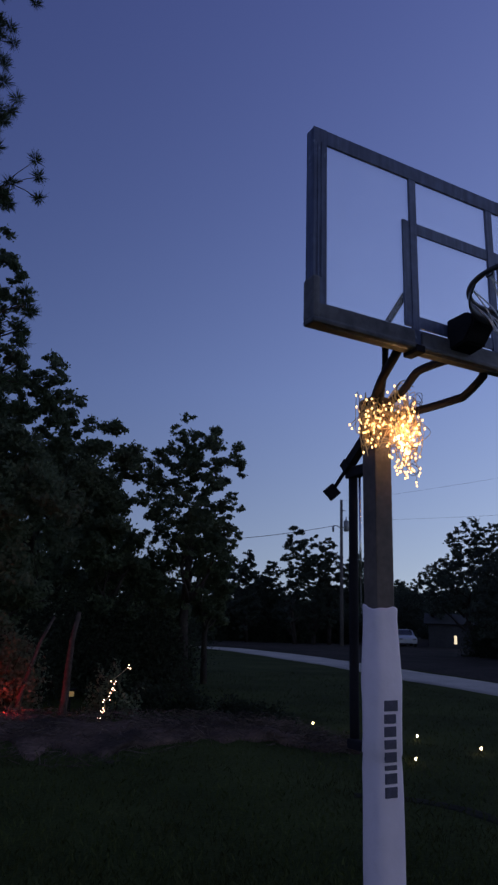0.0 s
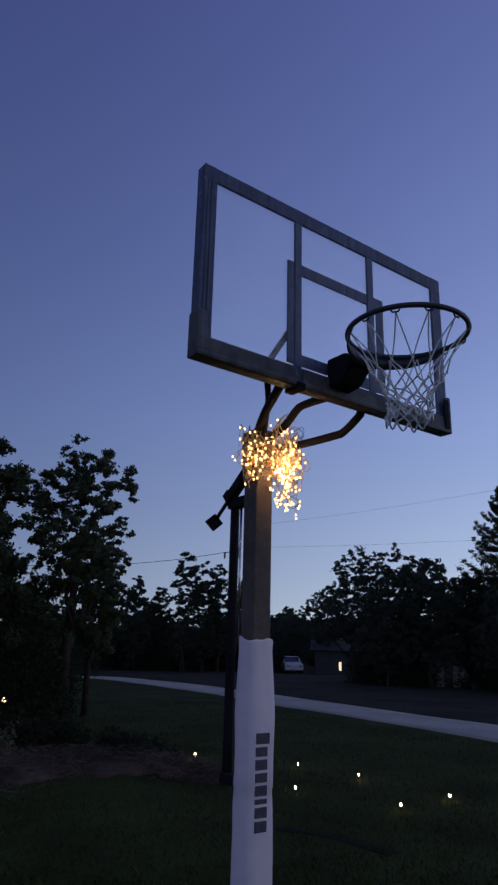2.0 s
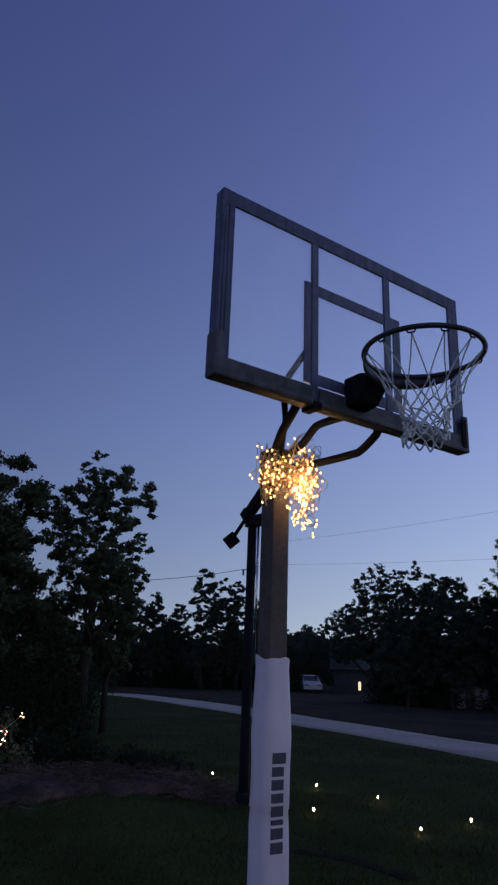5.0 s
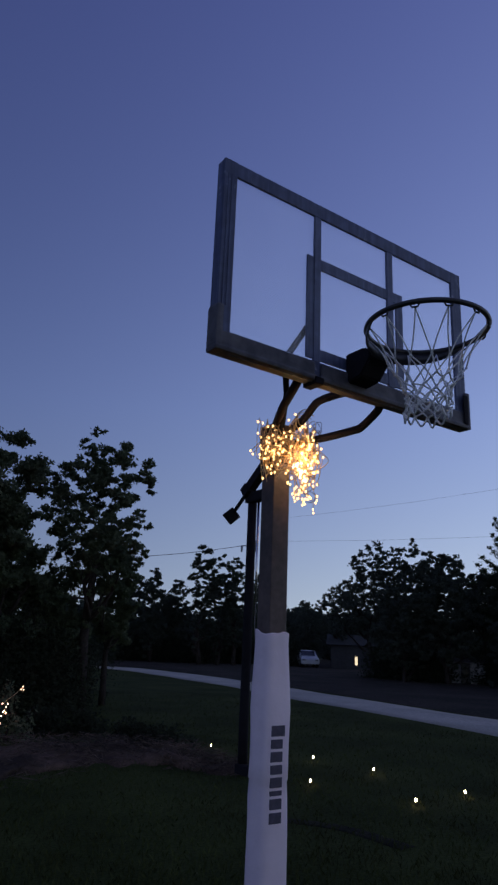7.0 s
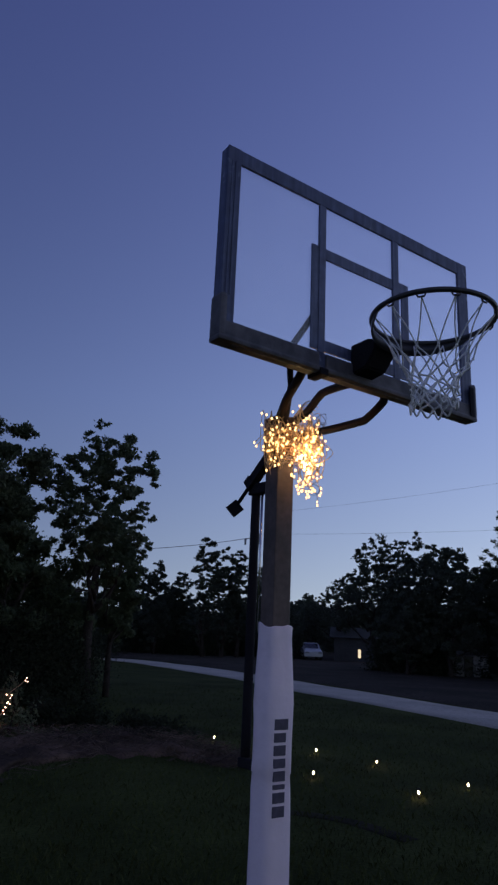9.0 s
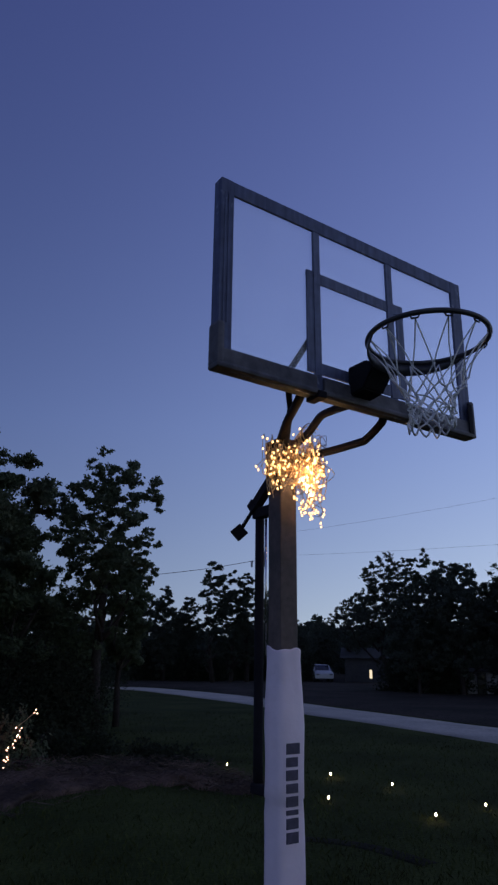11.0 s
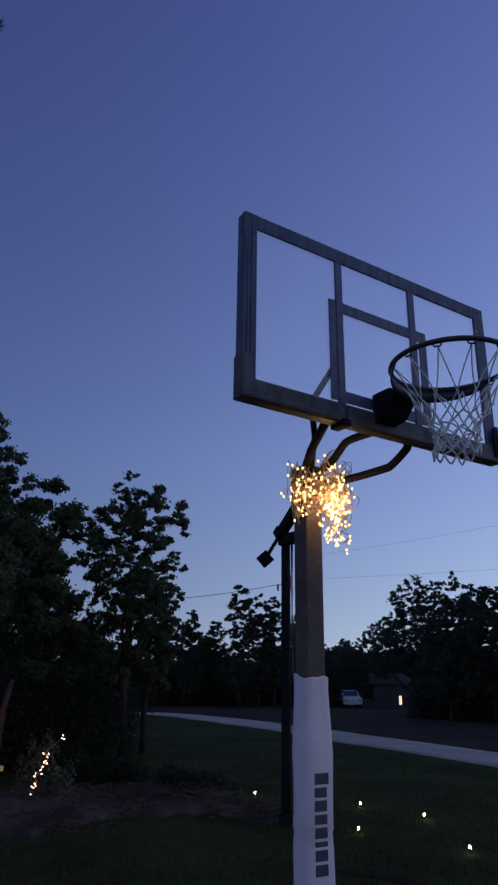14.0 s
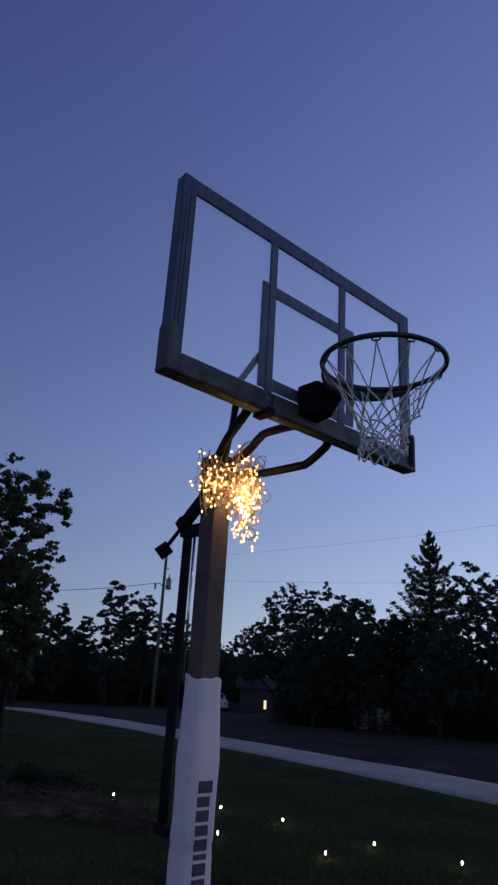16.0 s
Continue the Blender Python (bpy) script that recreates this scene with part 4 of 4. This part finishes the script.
def car(place, turn):
    t = thing("car", "silver sport utility car parked under the far trees", "car", place=place)
    t.rotation_euler = (0, 0, radians(turn))
    t.scale = (0.9, 0.9, 0.88)
    prof = [(-2.2, 0.35), (-2.25, 0.8), (-2.15, 1.0), (-1.95, 1.50), (-1.5, 1.62), (-0.2, 1.60), (0.75, 1.05), (1.9, 0.92), (2.2, 0.75), (2.2, 0.35)]
    bm = bmesh.new()
    rows = [[bm.verts.new((x, y * (0.86 if z > 1.2 else 1), z)) for x, z in prof] for y in (-0.88, 0.88)]
    bm.faces.new(rows[0])
    bm.faces.new(rows[1][::-1])
    for i in range(len(prof)):
        j = (i + 1) % len(prof)
        bm.faces.new((rows[0][i], rows[1][i], rows[1][j], rows[0][j]))
    bmesh.ops.recalc_face_normals(bm, faces=bm.faces[:])
    bmesh.ops.bevel(bm, geom=bm.edges[:], offset=0.05, segments=2, affect="EDGES")
    part("body", bm, M_CAR, t)
    for y in (-0.86, 0.86):
        bm = bmesh.new()
        vs = [bm.verts.new((x, y * 0.985, z)) for x, z in ((-1.75, 1.08), (-1.6, 1.46), (-0.25, 1.46), (0.3, 1.08))]
        f = bm.faces.new(vs)
        r = bmesh.ops.extrude_face_region(bm, geom=[f])
        for q in r["geom"]:
            if isinstance(q, bmesh.types.BMVert):
                q.co.y += 0.03 if y > 0 else -0.03
        part("side_window", bm, M_DARKGLASS, t)
    for x in (-1.4, 1.4):
        for y in (-0.8, 0.8):
            wh = part("wheel", tube([(x, y - 0.12, 0.34), (x, y + 0.12, 0.34)], 0.34, 16), M_RUBBER, t)
            part("rim", tube([(x, y - 0.13, 0.34), (x, y + 0.13, 0.34)], 0.2, 12), M_GREYMETAL, wh)
    part("windscreen", box(-0.44, 0.44, -0.66, 0.66, -0.012, 0.012, 0.008, m=pose(0.30, 0, 1.345, 0, 30.1, 0)), M_DARKGLASS, t)
    for y in (-0.62, 0.62):
        part("headlight", box(2.15, 2.23, y - 0.16, y + 0.16, 0.66, 0.80, 0.02), M_GREYMETAL, t)
    part("rear_window", box(-2.14, -2.06, -0.62, 0.62, 1.1, 1.5, 0.01), M_DARKGLASS, t)
    return t


car(spot(40.5, 64, 0.10), -123)


# ---- brush bed at the grove's edge, and its lights ----
def brush_bed():
    """A low uneven bank of dead leaves and twigs."""
    bm = bmesh.new()
    n, m = 70, 26
    grid = []
    for j in range(m):
        row = []
        for i in range(n):
            u, v = i / (n - 1), j / (m - 1)
            b = -4 + 41 * u
            slim = min(1.0, 0.12 + 1.5 * (1 - u)) * (0.95 + 0.75 * noise.noise(Vector((b * 0.55, v * 2, 4))))
            d = 12.9 - 0.9 * u * u + 3.6 * (v - 0.5) * slim + 0.5 * math.sin(b * 0.3)
            p = spot(b, d)
            rise = math.sin(math.pi * v) ** 0.7 * math.sin(math.pi * min(1, max(0, u))) ** 0.4
            z = height(p.x, p.y) + 0.012 + rise * (0.10 + 0.22 * abs(noise.noise(Vector((p.x * 1.1, p.y * 1.1, 2)))) + 0.07 * noise.noise(Vector((p.x * 4, p.y * 4, 7)))) - (0.05 if v in (0, 1) or u in (0, 1) else 0)
            row.append(bm.verts.new((p.x, p.y, z)))
        grid.append(row)
    for j in range(m - 1):
        for i in range(n - 1):
            bm.faces.new((grid[j][i], grid[j][i + 1], grid[j + 1][i + 1], grid[j + 1][i])).smooth = True
    bmesh.ops.recalc_face_normals(bm, faces=bm.faces[:])
    ob = part("brush_bank", bm, M_MULCH)
    return tagged(ob, "low bank of dead leaves and grey-brown brush", "brush", kind="structure")


brush_bed()
n = 9000
bb = rng.uniform(-3, 36, n)
dd = 12.9 - 0.9 * ((bb + 4) / 41) ** 2 + 0.5 * np.sin(bb * 0.3) + rng.normal(size=n).clip(-2.2, 2.2) * 1.15 * np.minimum(1, 0.12 + 1.5 * (1 - (bb + 4) / 41))
cx = EYE.x + dd * np.sin(np.radians(bb))
cy = EYE.y + dd * np.cos(np.radians(bb))
cz = rng.uniform(0.05, 0.3, n) * (1 - np.abs((dd - 12.9) / 2.1) ** 2).clip(0.15, 1)
di = rand_dirs(n)
di[:, 2] *= 0.5
bi = np.cross(di, rand_dirs(n))
ln = rng.uniform(0.05, 0.22, (n, 1))
twigs = quads("dry_twigs", np.stack([cx, cy, cz], 1), di * ln, bi * 0.008, M_TWIG)
tagged(twigs, "scattered dry twigs and dead leaves on the bank", "twigs", kind="stuff")

bush = shrub("small_shrub", "small dark shrub strung with warm lights", spot(17.6, 14.4), 1.0, 0.55, 0.04, 1200)
sl = thing("string_lights", "short strand of warm lights climbing a shrub", "string lights", place=spot(16.6, 13.9))
way = [(0.0, 0, 0.08), (0.06, 0, 0.13), (0.12, 0, 0.22), (0.10, 0, 0.33), (0.19, 0, 0.45), (0.24, 0, 0.52), (0.28, 0, 0.66), (0.22, 0, 0.72), (0.40, 0.05, 0.85), (0.55, 0.1, 0.95), (0.58, 0.1, 0.90)]
line = bezier(way, 5)
part("wire", tube(line, 0.004, 4), M_WIRE, sl)
bm = bmesh.new()
bmesh.ops.create_icosphere(bm, subdivisions=1, radius=0.012)
b0 = part("bulb", bm, M_STRAND, sl, "glowing warm bulb")
b0.location = line[0]
for i in list(range(2, 36, 2)) + [45, 48, 50]:
    p = line[i] + Vector(rng.normal(size=3) * 0.03)
    shared("bulb", b0.data, sl, Matrix.Translation(p))

red = thing("red_spotlight", "small red ground spotlight lighting the tree trunks", "spotlight", place=spot(8.6, 13.1))
part("stake", tube([(0, 0, -0.05), (0, 0, 0.12)], 0.012, 6), M_STEEL, red)
part("housing", tube([(0, -0.08, 0.12), (0, 0.02, 0.18)], [0.05, 0.06], 12), M_STEEL, red)
part("lens", tube([(0, 0.022, 0.181), (0, 0.03, 0.186)], [0.052, 0.052], 12), M_RED, red, "glowing red lens")
beam = bpy.data.lights.new("red_spotlight_beam", "SPOT")
beam.energy, beam.color, beam.spot_size, beam.shadow_soft_size = 42.0, (1.0, 0.05, 0.05), radians(140), 0.05
bo = new("red_spotlight_beam", beam)
bo.matrix_world = look(spot(8.6, 13.1, 0.22) + Vector((0, 0.05, 0.02)), spot(10.6, 14.3, 0.35))
for b, d, lean, thick in ((10.5, 13.9, 0.04, 0.055), (13.8, 13.6, 0.03, 0.085), (7.2, 15.5, 0.0, 0.06)):
    p = spot(b, d)
    tr = thing("sapling", "thin bare trunk of a young tree", "sapling", "thin trunks in the grove", place=p)
    bm, ends = bmesh.new(), []
    limb(bm, Vector((0, 0, -0.1)), Vector((lean, 0, 1)).normalized(), 2.1, thick, 0, ends, 0.15, 0.05)
    part("trunk", bm, M_PINEBARK, tr)

lan = thing("garden_lantern", "small dim yellow lantern among the trunks", "lantern", place=spot(14.4, 15.2))
part("base", tube([(0, 0, 0), (0, 0, 0.30)], [0.02, 0.015], 6), M_STEEL, lan)
part("glass", box(-0.07, 0.07, -0.05, 0.05, 0.30, 0.40, 0.03), M_LANTERN, lan, "dim glowing glass")
part("cap", box(-0.11, 0.11, -0.06, 0.06, 0.42, 0.45, 0.01), M_STEEL, lan)

# ---- grass ----
n = 60000
u = rng.random(n)
gd, gb = 5.5 + 22 * u ** 1.6, rng.uniform(-6, 68, n)
gx, gy = EYE.x + gd * np.sin(np.radians(gb)), EYE.y + gd * np.cos(np.radians(gb))
keep = (gx < 12.3 + 0.1 * (gy - 0)) & ~((gd > 11.6) & (gd < 14.0) & (gb < 26))
gx, gy = gx[keep], gy[keep]
n = len(gx)
gz = np.array([height(x, y) for x, y in zip(gx, gy)])
d = rng.normal(size=(n, 3)) * 0.45
d[:, 2] = 1
ln = rng.uniform(0.03, 0.075, (n, 1))
side = np.cross(d, rand_dirs(n)) * 0.006
tagged(quads("grass", np.stack([gx, gy, gz], 1) + d * ln * 0.5, d * ln * 0.55, side, M_GRASS), "short dark green lawn grass", "grass", kind="stuff")
